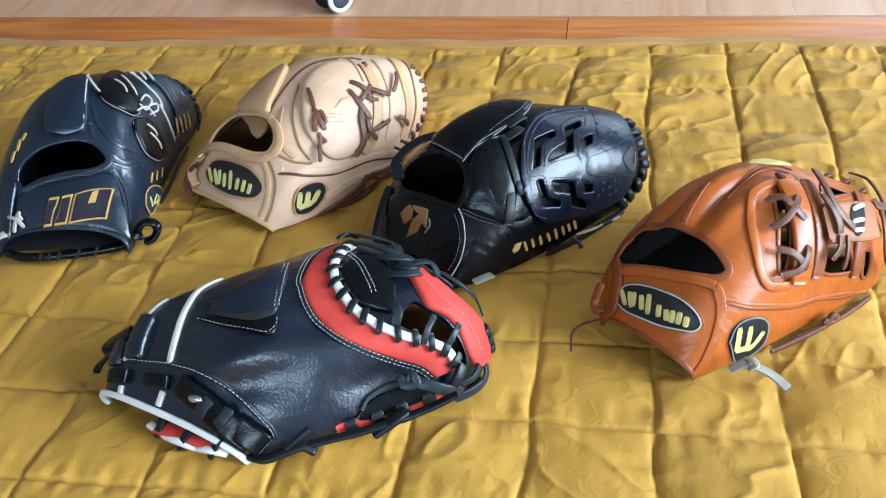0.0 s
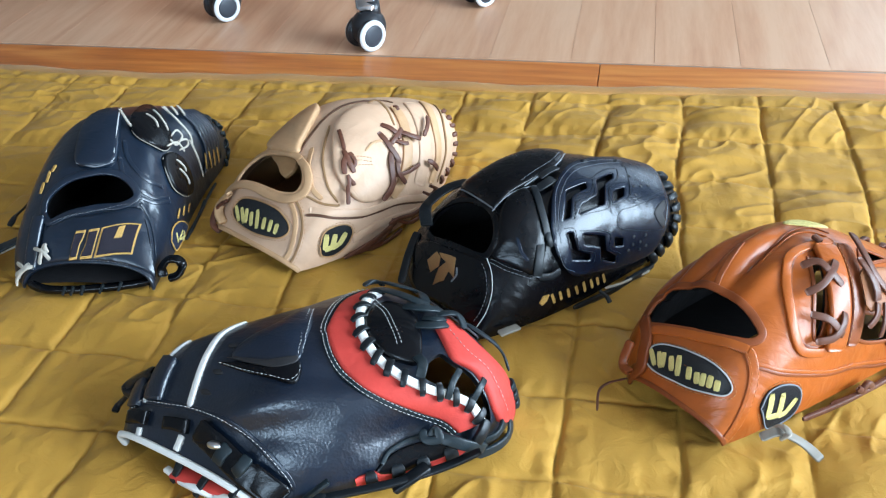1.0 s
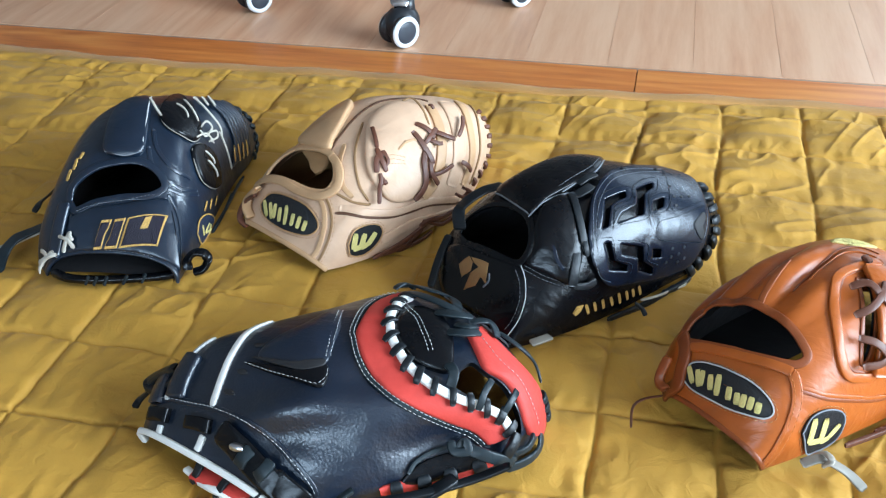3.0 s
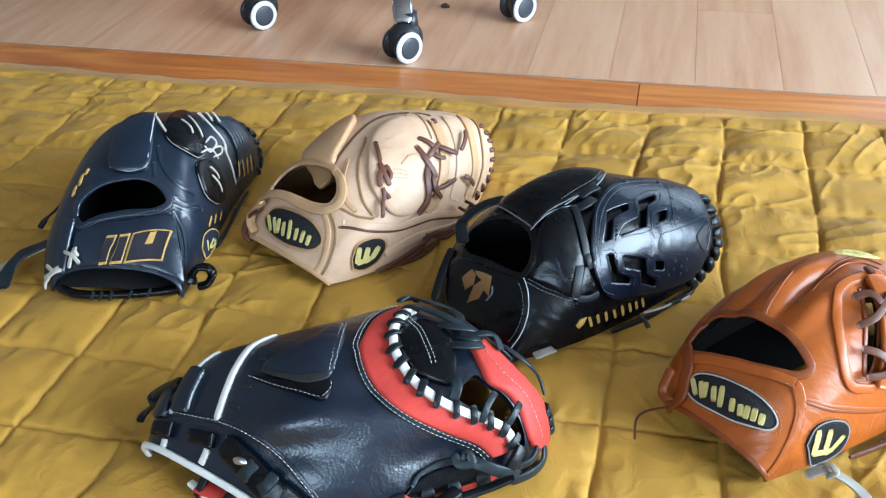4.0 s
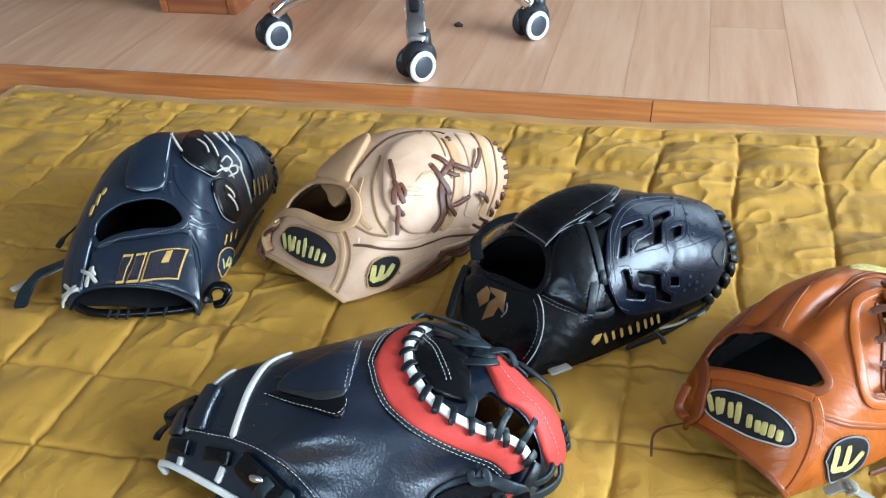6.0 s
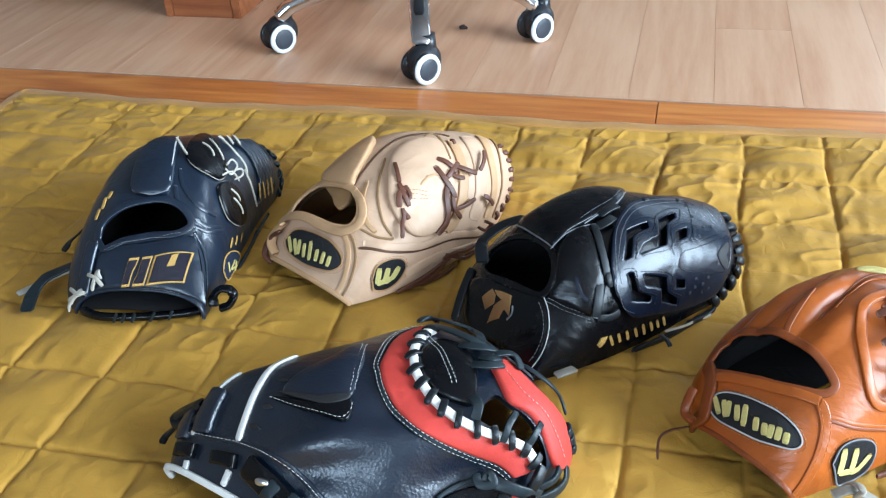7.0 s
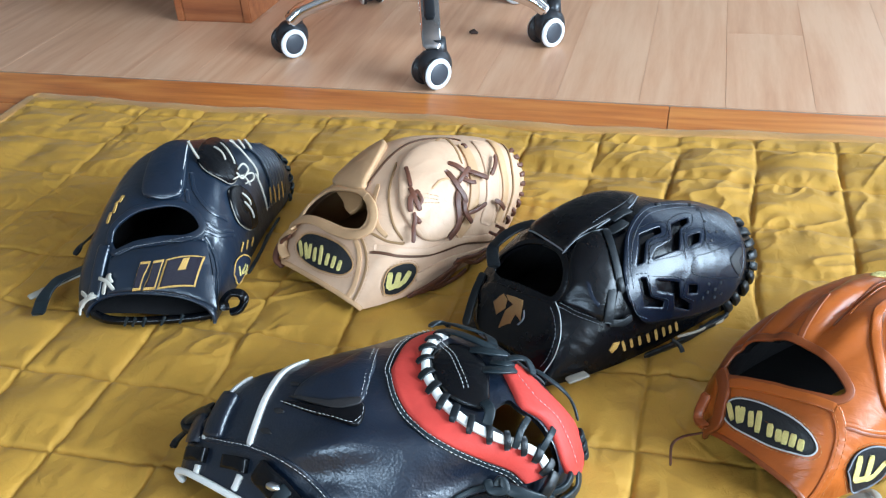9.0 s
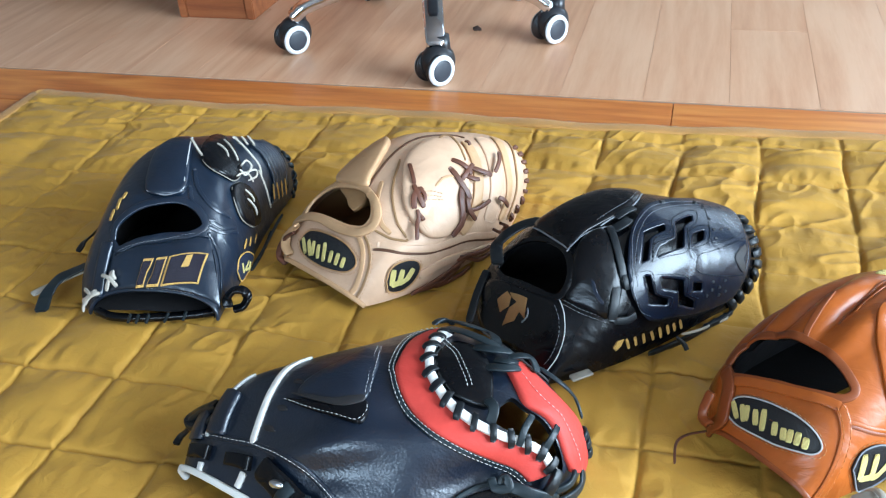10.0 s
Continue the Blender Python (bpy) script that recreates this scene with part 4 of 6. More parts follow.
    ribbon(sh, "finger_welt", [(0.423, 0.596), (0.357, 0.575), (0.303, 0.558), (0.273, 0.542)], "orange_deep", shell, 0.006, 0.0035, -0.001)
    pad(sh, "finger_patch", [(0.593, 0.6), (0.673, 0.613), (0.71, 0.567), (0.703, 0.521), (0.637, 0.529), (0.607, 0.562)], "yellow", shell, 0.0015, "pale yellow embroidered patch")
    # web: two posts and a crossbar
    web = ribbon(sh, "web_post", [(0.547, 0.45), (0.51, 0.375), (0.48, 0.304), (0.453, 0.221), (0.43, 0.146)], "orange", root, 0.024, 0.006, 0.001, 0.002, count=26)
    stitches(sh, [(0.593, 0.438), (0.55, 0.342), (0.523, 0.263), (0.497, 0.183), (0.477, 0.138)], "stitch_tan", web, 0.005, 0.0034, 0.001, 0.004)
    ribbon(sh, "web_post", [(0.62, 0.429), (0.577, 0.342), (0.55, 0.271), (0.523, 0.192), (0.5, 0.129)], "orange_deep", root, 0.016, 0.004, 0.0, 0.0, count=26)
    ribbon(sh, "web_post", [(0.84, 0.383), (0.733, 0.25), (0.697, 0.154), (0.677, 0.071)], "orange_deep", root, 0.014, 0.006, -0.002, 0.0, count=26)
    bar = ribbon(sh, "web_crossbar", [(0.553, 0.271), (0.623, 0.254), (0.703, 0.242), (0.787, 0.25)], "web_tan", root, 0.040, 0.003, 0.006, 0.001, "pale leather crossbar", 20)
    pad(sh, "web_badge", [(0.653, 0.263), (0.683, 0.3), (0.723, 0.308), (0.73, 0.283), (0.703, 0.229), (0.677, 0.204), (0.647, 0.208)], "badge", bar, 0.0014, "black oval badge", lift=0.010)
    bars(sh, pairs([(0.67, 0.279), (0.73, 0.292), (0.65, 0.246), (0.703, 0.246), (0.647, 0.221), (0.69, 0.217)]), "white", bar, 0.0045, 0.0012, 0.012)
    for line in ([(0.43, 0.425), (0.463, 0.404), (0.473, 0.362), (0.493, 0.308)], [(0.393, 0.346), (0.433, 0.342), (0.483, 0.362), (0.523, 0.383)], [(0.377, 0.287), (0.407, 0.254), (0.43, 0.212), (0.453, 0.183)], [(0.367, 0.208), (0.41, 0.2), (0.447, 0.221), (0.47, 0.242)]):
        ribbon(sh, "lace", line, "lace_brown", root, 0.0072, 0.0028, 0.006, 0.006, count=22)
    for line, w in (([(0.653, 0.438), (0.613, 0.362), (0.607, 0.287), (0.653, 0.221)], 0.009), ([(0.583, 0.225), (0.563, 0.196), (0.533, 0.175)], 0.008), ([(0.613, 0.217), (0.593, 0.171), (0.58, 0.133)], 0.006), ([(0.99, 0.529), (1, 0.458), (0.877, 0.329), (0.83, 0.237)], 0.007), ([(0.82, 0.3), (0.78, 0.204), (0.77, 0.125), (0.81, 0.058)], 0.008), ([(0.59, 0.358), (0.587, 0.271), (0.583, 0.229)], 0.011), ([(0.793, 0.296), (0.853, 0.275), (0.853, 0.233)], 0.012)):
        ribbon(sh, "lace", line, "lace_brown", root, w * 0.8, 0.0028, 0.010, 0.002, count=20)
    ribbon(sh, "lace_end", [(0.55, 0.483), (0.547, 0.458)], "lace_brown", root, 0.007, 0.004, 0.003)
    rungs(sh, [(0.965, 0.22), (0.965, 0.4), (0.965, 0.6), (0.965, 0.75)], 7, "lace_brown", root, 0.014, 0.006, 0.004, 0.001)
    for line in ([(0.35, 0), (0.44, 0), (0.52, 0), (0.583, 0), (0.673, 0), (0.75, 0)], [(0.453, 0), (0.533, 0), (0.61, 0), (0.69, 0), (0.747, 0)]):
        ribbon(sh, "side_lace", line, "lace_brown", root, 0.006, 0.004, 0.006, 0.004, count=36)
    ribbon(sh, "lace_knot", [(0.533, 0.017), (0.57, 0), (0.593, 0.004), (0.57, 0.017), (0.553, 0.004)], "lace_brown", root, 0.007, 0.005, 0.009)
    cord("strap_end", [(0.121, 0.629, 0.022), (0.135, 0.634, 0.026), (0.149, 0.636, 0.020), (0.163, 0.634, 0.012), (0.175, 0.625, 0.006)], "lace_dull", root, 0.010, 0.0025, "pale rawhide strap end")
    cord("strap_loop", [(0.126, 0.638, 0.016), (0.139, 0.641, 0.026), (0.144, 0.630, 0.030), (0.138, 0.630, 0.022)], "lace_pale", root, 0.006, 0.003)
    cord("wrist_lace", [(0.004, 0.712, 0.050), (-0.002, 0.701, 0.030), (0.005, 0.688, 0.030)], "orange_deep", root, 0.009, 0.005)
    cord("wrist_lace", [(0.003, 0.691, 0.020), (-0.014, 0.695, 0.008), (-0.023, 0.684, 0.006), (-0.023, 0.658, 0.006)], "lace_brown", root, 0.0025, 0.0015)


def glove_tan():
    sh = SHELLS["tan"]
    root = glove_root(sh, "baseball_glove", "cream leather pitcher glove with brown lace bows and closed web", "baseball glove", "gloves on the quilt")
    opening = [(0.153, 0.729), (0.227, 0.758), (0.26, 0.679), (0.267, 0.579), (0.273, 0.504), (0.263, 0.454), (0.243, 0.404), (0.217, 0.375), (0.183, 0.379), (0.16, 0.438), (0.153, 0.508), (0.153, 0.608)]
    shell = body(sh, root, "cream", "lining_tan", [opening], "smooth cream leather")
    palm(sh, root, "lining_tan", 0.06)
    tip_cap(sh, root, "tan")
    ribbon(sh, "opening_rim", opening + opening[:1], "tan", shell, 0.009, 0.007, -0.001, count=80)
    ribbon(sh, "opening_roll", [(0.267, 0.471), (0.253, 0.408), (0.23, 0.367), (0.197, 0.354), (0.16, 0.396), (0.143, 0.483), (0.147, 0.567), (0.147, 0.683), (0.14, 0.833)], "tan", shell, 0.010, 0.008, 0.0, count=50)
    ribbon(sh, "wrist_rim", HEEL, "tan", shell, 0.006, 0.008, -0.003, count=60)
    flap = pad(sh, "finger_flap", [(0.283, 0.667), (0.363, 0.717), (0.43, 0.696), (0.487, 0.658), (0.453, 0.588), (0.383, 0.542), (0.317, 0.512), (0.28, 0.496), (0.27, 0.546)], "tan", root, 0.007, "raised cream leather finger flap", dome=0.2)
    pad(sh, "tongue", [(0.26, 0.621), (0.267, 0.546), (0.27, 0.5), (0.24, 0.471), (0.21, 0.479), (0.21, 0.5), (0.23, 0.537)], "lining_tan", root, 0.003, "brown inner tongue", lift=-0.004)
    badge(sh, [(0.067, 0.646), (0.103, 0.608), (0.117, 0.508), (0.12, 0.408), (0.107, 0.317), (0.083, 0.292), (0.05, 0.333), (0.03, 0.446), (0.03, 0.533), (0.043, 0.604)], root, "badge", "stitch_tan", "stitch_tan",
          pairs([(0.08, 0.621), (0.04, 0.562), (0.08, 0.575), (0.04, 0.529), (0.083, 0.542), (0.043, 0.521), (0.08, 0.512), (0.043, 0.496), (0.093, 0.496), (0.043, 0.467), (0.083, 0.45), (0.05, 0.433), (0.087, 0.412), (0.053, 0.396), (0.087, 0.371), (0.057, 0.358)]), "yellow", 0.0058, "black oval cloth badge with pale yellow bars")
    badge(sh, [(0.163, 0.092), (0.193, 0.138), (0.24, 0.133), (0.283, 0.104), (0.29, 0.067), (0.26, 0.033), (0.213, 0.021), (0.167, 0.042)], root, "badge", "stitch_tan", "stitch_tan",
          pairs([(0.2, 0.125), (0.18, 0.062), (0.18, 0.062), (0.213, 0.058), (0.23, 0.104), (0.21, 0.054), (0.21, 0.054), (0.237, 0.058), (0.267, 0.087), (0.237, 0.054)]), "yellow", 0.0066, "black round cloth badge with pale yellow bars")
    seam = [(0.173, 0.367), (0.157, 0.3), (0.127, 0.233), (0.07, 0.179), (0, 0.138)]
    ribbon(sh, "strap_seam", seam, "lining_tan", shell, 0.003, 0.003, -0.0005)
    ribbon(sh, "strap_seam", [(0.16, 0.388), (0.14, 0.321), (0.103, 0.263), (0.043, 0.212), (0, 0.204)], "tan", shell, 0.006, 0.003, -0.0005)
    stitches(sh, seam, "stitch_tan", shell, 0.005, 0.003, 0.0009, 0.002, side=-0.004)
    ribbon(sh, "side_welt", [(0.163, 0.275), (0.233, 0.175), (0.31, 0.117), (0.4, 0.087), (0.497, 0.067), (0.677, 0.017)], "lining_brown", shell, 0.0035, 0.003, -0.0006, count=40)
    ribbon(sh, "side_roll", [(0.183, 0.275), (0.247, 0.183), (0.333, 0.121), (0.417, 0.096), (0.51, 0.075), (0.663, 0.033)], "cream", shell, 0.009, 0.006, -0.002, count=40)
    ribbon(sh, "side_welt", [(0.287, 0.046), (0.397, 0.046), (0.513, 0.025), (0.68, 0)], "cream", shell, 0.012, 0.006, -0.001, count=30)
    ribbon(sh, "back_welt", [(0.27, 0.492), (0.33, 0.508), (0.397, 0.521), (0.473, 0.521), (0.553, 0.508), (0.64, 0.5), (0.663, 0.475)], "lining_brown", shell, 0.003, 0.003, -0.0004, count=40)
    ribbon(sh, "back_welt", [(0.2, 0.338), (0.223, 0.258), (0.257, 0.208), (0.27, 0.2)], "lining_tan", shell, 0.003, 0.003, -0.0006)
    ribbon(sh, "back_welt", [(0.4, 0.487), (0.337, 0.438), (0.29, 0.375), (0.263, 0.292), (0.267, 0.212)], "lining_tan", shell, 0.0028, 0.003, -0.0004)
    ribbon(sh, "back_welt", [(0.313, 0.471), (0.26, 0.417), (0.227, 0.338), (0.23, 0.271)], "tan", shell, 0.006, 0.003, -0.0008)
    # web panels
    web = pad(sh, "web_panel", [(0.343, 0.404), (0.403, 0.467), (0.473, 0.483), (0.56, 0.471), (0.59, 0.408), (0.553, 0.296), (0.52, 0.204), (0.477, 0.138), (0.403, 0.125), (0.333, 0.163), (0.303, 0.237), (0.303, 0.329)], "cream", root, 0.006, "padded cream web panel", dome=0.25)
    ribbon(sh, "web_seam", [(0.41, 0.3), (0.45, 0.304), (0.493, 0.279), (0.503, 0.242)], "tan", web, 0.003, 0.0025, 0.0068)
    for line in ([(0.36, 0.321), (0.39, 0.296), (0.423, 0.263)], [(0.353, 0.308), (0.383, 0.287), (0.42, 0.254)], [(0.36, 0.287), (0.39, 0.267), (0.42, 0.242)]):
        stitches(sh, line, "stitch_tan", web, 0.004, 0.0028, 0.0009, 0.0074)
    ribbon(sh, "web_roll", [(0.633, 0.438), (0.6, 0.312), (0.563, 0.2), (0.517, 0.129), (0.463, 0.104)], "tan", root, 0.014, 0.006, -0.001, count=30)
    ribbon(sh, "web_roll", [(0.723, 0.467), (0.683, 0.308), (0.65, 0.179), (0.603, 0.092)], "cream", root, 0.022, 0.007, -0.002, count=30)
    ribbon(sh, "web_roll", [(0.787, 0.479), (0.74, 0.296), (0.72, 0.154), (0.673, 0.075)], "tan", root, 0.012, 0.006, -0.001, count=30)
    ribbon(sh, "web_seam", [(0.843, 0.467), (0.787, 0.283), (0.77, 0.15), (0.723, 0.058)], "lining_tan", root, 0.003, 0.003, 0.0, count=30)
    ribbon(sh, "web_seam", [(0.54, 0.462), (0.583, 0.462), (0.55, 0.325)], "lining_tan", web, 0.003, 0.0025, 0.0055)
    rungs(sh, [(0.84, 0.412), (0.857, 0.338), (0.86, 0.258), (0.867, 0.179), (0.857, 0.104), (0.797, 0.067), (0.733, 0.05)], 9, "lace_brown", root, 0.012, 0.0055, 0.004, 0.001)
    for line, w in (([(0.393, 0.429), (0.377, 0.396), (0.36, 0.358)], 0.006), ([(0.357, 0.358), (0.35, 0.321), (0.347, 0.271)], 0.007), ([(0.373, 0.325), (0.34, 0.325), (0.32, 0.287)], 0.008), ([(0.333, 0.329), (0.363, 0.325), (0.363, 0.292), (0.34, 0.287)], 0.005), ([(0.327, 0.279), (0.31, 0.229), (0.29, 0.183)], 0.006), ([(0.323, 0.271), (0.33, 0.237), (0.333, 0.221)], 0.006),
                    ([(0.48, 0.325), (0.49, 0.267), (0.503, 0.217), (0.507, 0.192)], 0.008), ([(0.503, 0.346), (0.527, 0.312), (0.547, 0.271)], 0.007), ([(0.57, 0.304), (0.523, 0.279), (0.5, 0.267)], 0.007), ([(0.557, 0.292), (0.593, 0.267), (0.63, 0.25)], 0.007), ([(0.523, 0.271), (0.55, 0.25), (0.57, 0.246)], 0.006), ([(0.503, 0.254), (0.473, 0.208), (0.457, 0.146), (0.413, 0.121)], 0.009), ([(0.5, 0.204), (0.493, 0.167), (0.52, 0.125)], 0.007), ([(0.483, 0.163), (0.537, 0.158), (0.597, 0.167)], 0.006), ([(0.71, 0.338), (0.683, 0.296), (0.65, 0.258)], 0.006), ([(0.64, 0.167), (0.663, 0.15), (0.69, 0.121)], 0.007), ([(0.607, 0.412), (0.61, 0.388)], 0.005)):
        ribbon(sh, "lace", line, "lace_brown", root, w * 0.85, 0.0026, 0.006, 0.002, count=16)
    for line in ([(0.253, 0.004), (0.327, 0.017), (0.403, 0.025), (0.477, 0.029)], [(0.267, 0.008), (0.373, 0.008), (0.453, 0.021)], [(0.44, 0.033), (0.48, 0.037), (0.55, 0.025), (0.607, 0.021)], [(0.453, 0.042), (0.54, 0.008), (0.617, 0.008), (0.67, 0)], [(0.343, 0), (0.44, 0), (0.507, 0)]):
        ribbon(sh, "side_lace", line, "lace_brown", root, 0.005, 0.0035, 0.004, 0.003, count=24)
    cord("wrist_lace", [(-0.491, 0.906, 0.050), (-0.508, 0.913, 0.035), (-0.512, 0.899, 0.020), (-0.501, 0.893, 0.012)], "lace_brown", root, 0.008, 0.005)
    cord("wrist_lace", [(-0.486, 0.908, 0.060), (-0.504, 0.918, 0.040), (-0.505, 0.907, 0.030), (-0.494, 0.893, 0.025)], "tan", root, 0.012, 0.006)
    cord("tip_lace", [(-0.252, 0.953, 0.050), (-0.245, 0.964, 0.040), (-0.242, 0.978, 0.040), (-0.247, 0.969, 0.050)], "lace_brown", root, 0.008, 0.004)


def glove_black():
    sh = SHELLS["jet"]
    root = glove_root(sh, "baseball_glove", "black leather pitcher glove with cut-out web and bronze crest", "baseball glove", "gloves on the quilt")
    opening = [(0.163, 0.704), (0.22, 0.713), (0.26, 0.633), (0.28, 0.537), (0.28, 0.467), (0.257, 0.408), (0.217, 0.375), (0.173, 0.388), (0.153, 0.483), (0.143, 0.621)]
    shell = body(sh, root, "black", "lining_dark", [opening], "smooth black leather")
    palm(sh, root, "lining_dark", 0.06)
    tip_cap(sh, root, "black")
    ribbon(sh, "opening_rim", opening + opening[:1], "black", shell, 0.008, 0.006, -0.001, count=80)
    ribbon(sh, "wrist_rim", HEEL, "black", shell, 0.005, 0.008, -0.003, count=60)
    ribbon(sh, "wrist_piping", [(0, 0.708), (0, 0.525), (0, 0.379), (0.007, 0.129)], "stitch_grey", shell, 0.0022, 0.0018, 0.003)
    strap = pad(sh, "wrist_strap", [(0.13, 0.762), (0.14, 0.525), (0.173, 0.362), (0.157, 0.283), (0.107, 0.212), (0.027, 0.204), (0.01, 0.471), (0, 0.708), (0.05, 0.804)], "black", root, 0.004, "black wrist strap", dome=0.1)
    ribbon(sh, "strap_piping", [(0.177, 0.362), (0.163, 0.3), (0.133, 0.237), (0.083, 0.2), (0.027, 0.204)], "stitch_white", strap, 0.0010, 0.002, 0.0034)
    stitches(sh, [(0.16, 0.371), (0.147, 0.317), (0.117, 0.263), (0.067, 0.242), (0.02, 0.263)], "stitch_grey", strap, 0.0045, 0.003, 0.0008, 0.0048)
    crest = new("crest")
    crest.parent = root
    crest["label"] = "bronze embroidered crest of slanted blocks"
    for rim in ([(0.090, 0.630), (0.118, 0.578), (0.110, 0.551), (0.088, 0.551), (0.065, 0.596)], [(0.118, 0.563), (0.128, 0.491), (0.083, 0.476), (0.090, 0.501), (0.108, 0.506), (0.110, 0.546)], [(0.085, 0.548), (0.108, 0.516), (0.090, 0.501), (0.065, 0.511), (0.040, 0.568)]):
        pad(sh, "crest_block", rim, "crest", crest, 0.0009, "", True, 0.0042, 0.1)
    ribbon(sh, "crest_edge", [(0.11, 0.475), (0.093, 0.467), (0.073, 0.483)], "stitch_grey", strap, 0.0018, 0.0014, 0.004)
    flap = pad(sh, "finger_flap", [(0.307, 0.637), (0.383, 0.629), (0.49, 0.625), (0.6, 0.6), (0.65, 0.533), (0.507, 0.462), (0.417, 0.45), (0.35, 0.45), (0.287, 0.45), (0.29, 0.529)], "black", root, 0.006, "padded black finger flap", dome=0.3)
    ribbon(sh, "flap_piping", [(0.387, 0.442), (0.437, 0.45), (0.513, 0.462), (0.633, 0.517)], "stitch_grey", flap, 0.0016, 0.0022, 0.004)
    stitches(sh, [(0.39, 0.462), (0.443, 0.471), (0.517, 0.483), (0.61, 0.517)], "stitch_grey", flap, 0.0042, 0.003, 0.0009, 0.0072)
    ribbon(sh, "flap_piping", [(0.3, 0.629), (0.287, 0.529), (0.283, 0.45)], "stitch_grey", flap, 0.0018, 0.0016, 0.004)
    mid = pad(sh, "back_panel", [(0.273, 0.412), (0.323, 0.442), (0.383, 0.442), (0.387, 0.388), (0.363, 0.287), (0.34, 0.212), (0.293, 0.158), (0.237, 0.229), (0.19, 0.346), (0.23, 0.367)], "black", root, 0.005, "black back panel", dome=0.5)
    ribbon(sh, "panel_piping", [(0.277, 0.446), (0.337, 0.446), (0.4, 0.429)], "stitch_grey", mid, 0.0018, 0.0016, 0.004)
    seam = [(0.183, 0.354), (0.21, 0.271), (0.247, 0.208), (0.29, 0.154)]
    stitches(sh, seam, "stitch_grey", shell, 0.0042, 0.003, 0.0009, 0.001)
    stitches(sh, seam, "stitch_grey", shell, 0.0042, 0.003, 0.0009, 0.001, side=0.004)
    ribbon(sh, "panel_crease", [(0.31, 0.362), (0.28, 0.321), (0.27, 0.267), (0.277, 0.221)], "gloss_black", mid, 0.004, 0.002, 0.006)
    # cut-out web panel
    web = web_sheet(sh, "web_panel", [(0.387, 0.296), (0.443, 0.379), (0.543, 0.442), (0.69, 0.475), (0.85, 0.504), (0.943, 0.446), (0.877, 0.271), (0.823, 0.146), (0.77, 0.054), (0.67, 0.042), (0.51, 0.071), (0.41, 0.1), (0.37, 0.179), (0.37, 0.237)], [
        [(0.42, 0.271), (0.47, 0.354), (0.553, 0.354), (0.543, 0.333), (0.477, 0.329), (0.44, 0.267)], [(0.473, 0.267), (0.49, 0.287), (0.567, 0.3), (0.603, 0.354), (0.7, 0.379), (0.683, 0.354), (0.63, 0.333), (0.58, 0.263)], [(0.62, 0.263), (0.647, 0.3), (0.707, 0.312), (0.683, 0.275)],
        [(0.413, 0.229), (0.433, 0.221), (0.437, 0.163), (0.48, 0.133), (0.477, 0.117), (0.413, 0.146)], [(0.46, 0.204), (0.547, 0.167), (0.547, 0.121), (0.59, 0.092), (0.59, 0.071), (0.52, 0.104), (0.52, 0.142), (0.463, 0.171)], [(0.587, 0.15), (0.63, 0.138), (0.627, 0.113), (0.583, 0.125)]], "gloss_black", root, 0.007, "glossy black leather web with zigzag cut-outs")
    for line in ([(0.407, 0.279), (0.463, 0.367), (0.583, 0.367), (0.55, 0.321), (0.487, 0.317), (0.45, 0.254)], [(0.46, 0.267), (0.483, 0.304), (0.557, 0.308), (0.6, 0.367), (0.727, 0.404), (0.69, 0.342), (0.637, 0.321), (0.593, 0.25), (0.467, 0.258)], [(0.603, 0.258), (0.637, 0.312), (0.727, 0.329), (0.69, 0.263), (0.6, 0.254)], [(0.407, 0.246), (0.44, 0.229), (0.443, 0.167), (0.493, 0.133), (0.487, 0.104)], [(0.453, 0.217), (0.563, 0.171), (0.56, 0.125), (0.607, 0.096)]):
        stitches(sh, line, "lace_black", web, 0.0046, 0.0032, 0.0011, 0.0072)
    for line in ([(0.373, 0.208), (0.397, 0.287), (0.447, 0.371), (0.543, 0.425), (0.68, 0.45), (0.813, 0.471)], [(0.387, 0.208), (0.403, 0.279), (0.453, 0.354), (0.533, 0.404), (0.663, 0.425), (0.783, 0.446)], [(0.373, 0.196), (0.383, 0.138), (0.423, 0.104)]):
        stitches(sh, line, "stitch_grey", web, 0.004, 0.0028, 0.0009, 0.0072)
    for line in ([(0.803, 0.458), (0.737, 0.333), (0.72, 0.258), (0.89, 0.296)], [(0.867, 0.267), (0.71, 0.233), (0.637, 0.225), (0.613, 0.179), (0.707, 0.142), (0.813, 0.117)]):
        stitches(sh, line, "lace_black", web, 0.0044, 0.0032, 0.0011, 0.0072)
    # vents are not cut: dark dots on the web paint the shade inside them
    for u, v in [(0.777, 0.425), (0.827, 0.442), (0.88, 0.45), (0.757, 0.362), (0.743, 0.312), (0.773, 0.312), (0.807, 0.312), (0.733, 0.275), (0.677, 0.129), (0.703, 0.104), (0.727, 0.121), (0.67, 0.104), (0.7, 0.079), (0.727, 0.083), (0.647, 0.092)]:
        pad(sh, "vent_hole", [(u - 0.006, v), (u, v + 0.006), (u + 0.006, v), (u, v - 0.006)], "lining_dark", web, 0.0005, lift=0.007, count=12)
    ribbon(sh, "web_welt", [(0.943, 0.475), (0.893, 0.321), (0.86, 0.204), (0.81, 0.108), (0.75, 0.042)], "gloss_black", root, 0.006, 0.005, 0.004, count=30)
    # notch shade painted as a dark pad on the web
    pad(sh, "tip_notch", [(0.78, 0.196), (0.84, 0.237), (0.84, 0.208), (0.803, 0.183), (0.817, 0.142), (0.797, 0.133)], "lining_dark", web, 0.001, lift=0.007)
    rungs(sh, [(0.98, 0.429), (0.957, 0.312), (0.95, 0.212), (0.943, 0.117), (0.887, 0.058), (0.81, 0.025), (0.763, 0.004)], 9, "lace_black", root, 0.020, 0.009, 0.006, 0.002)
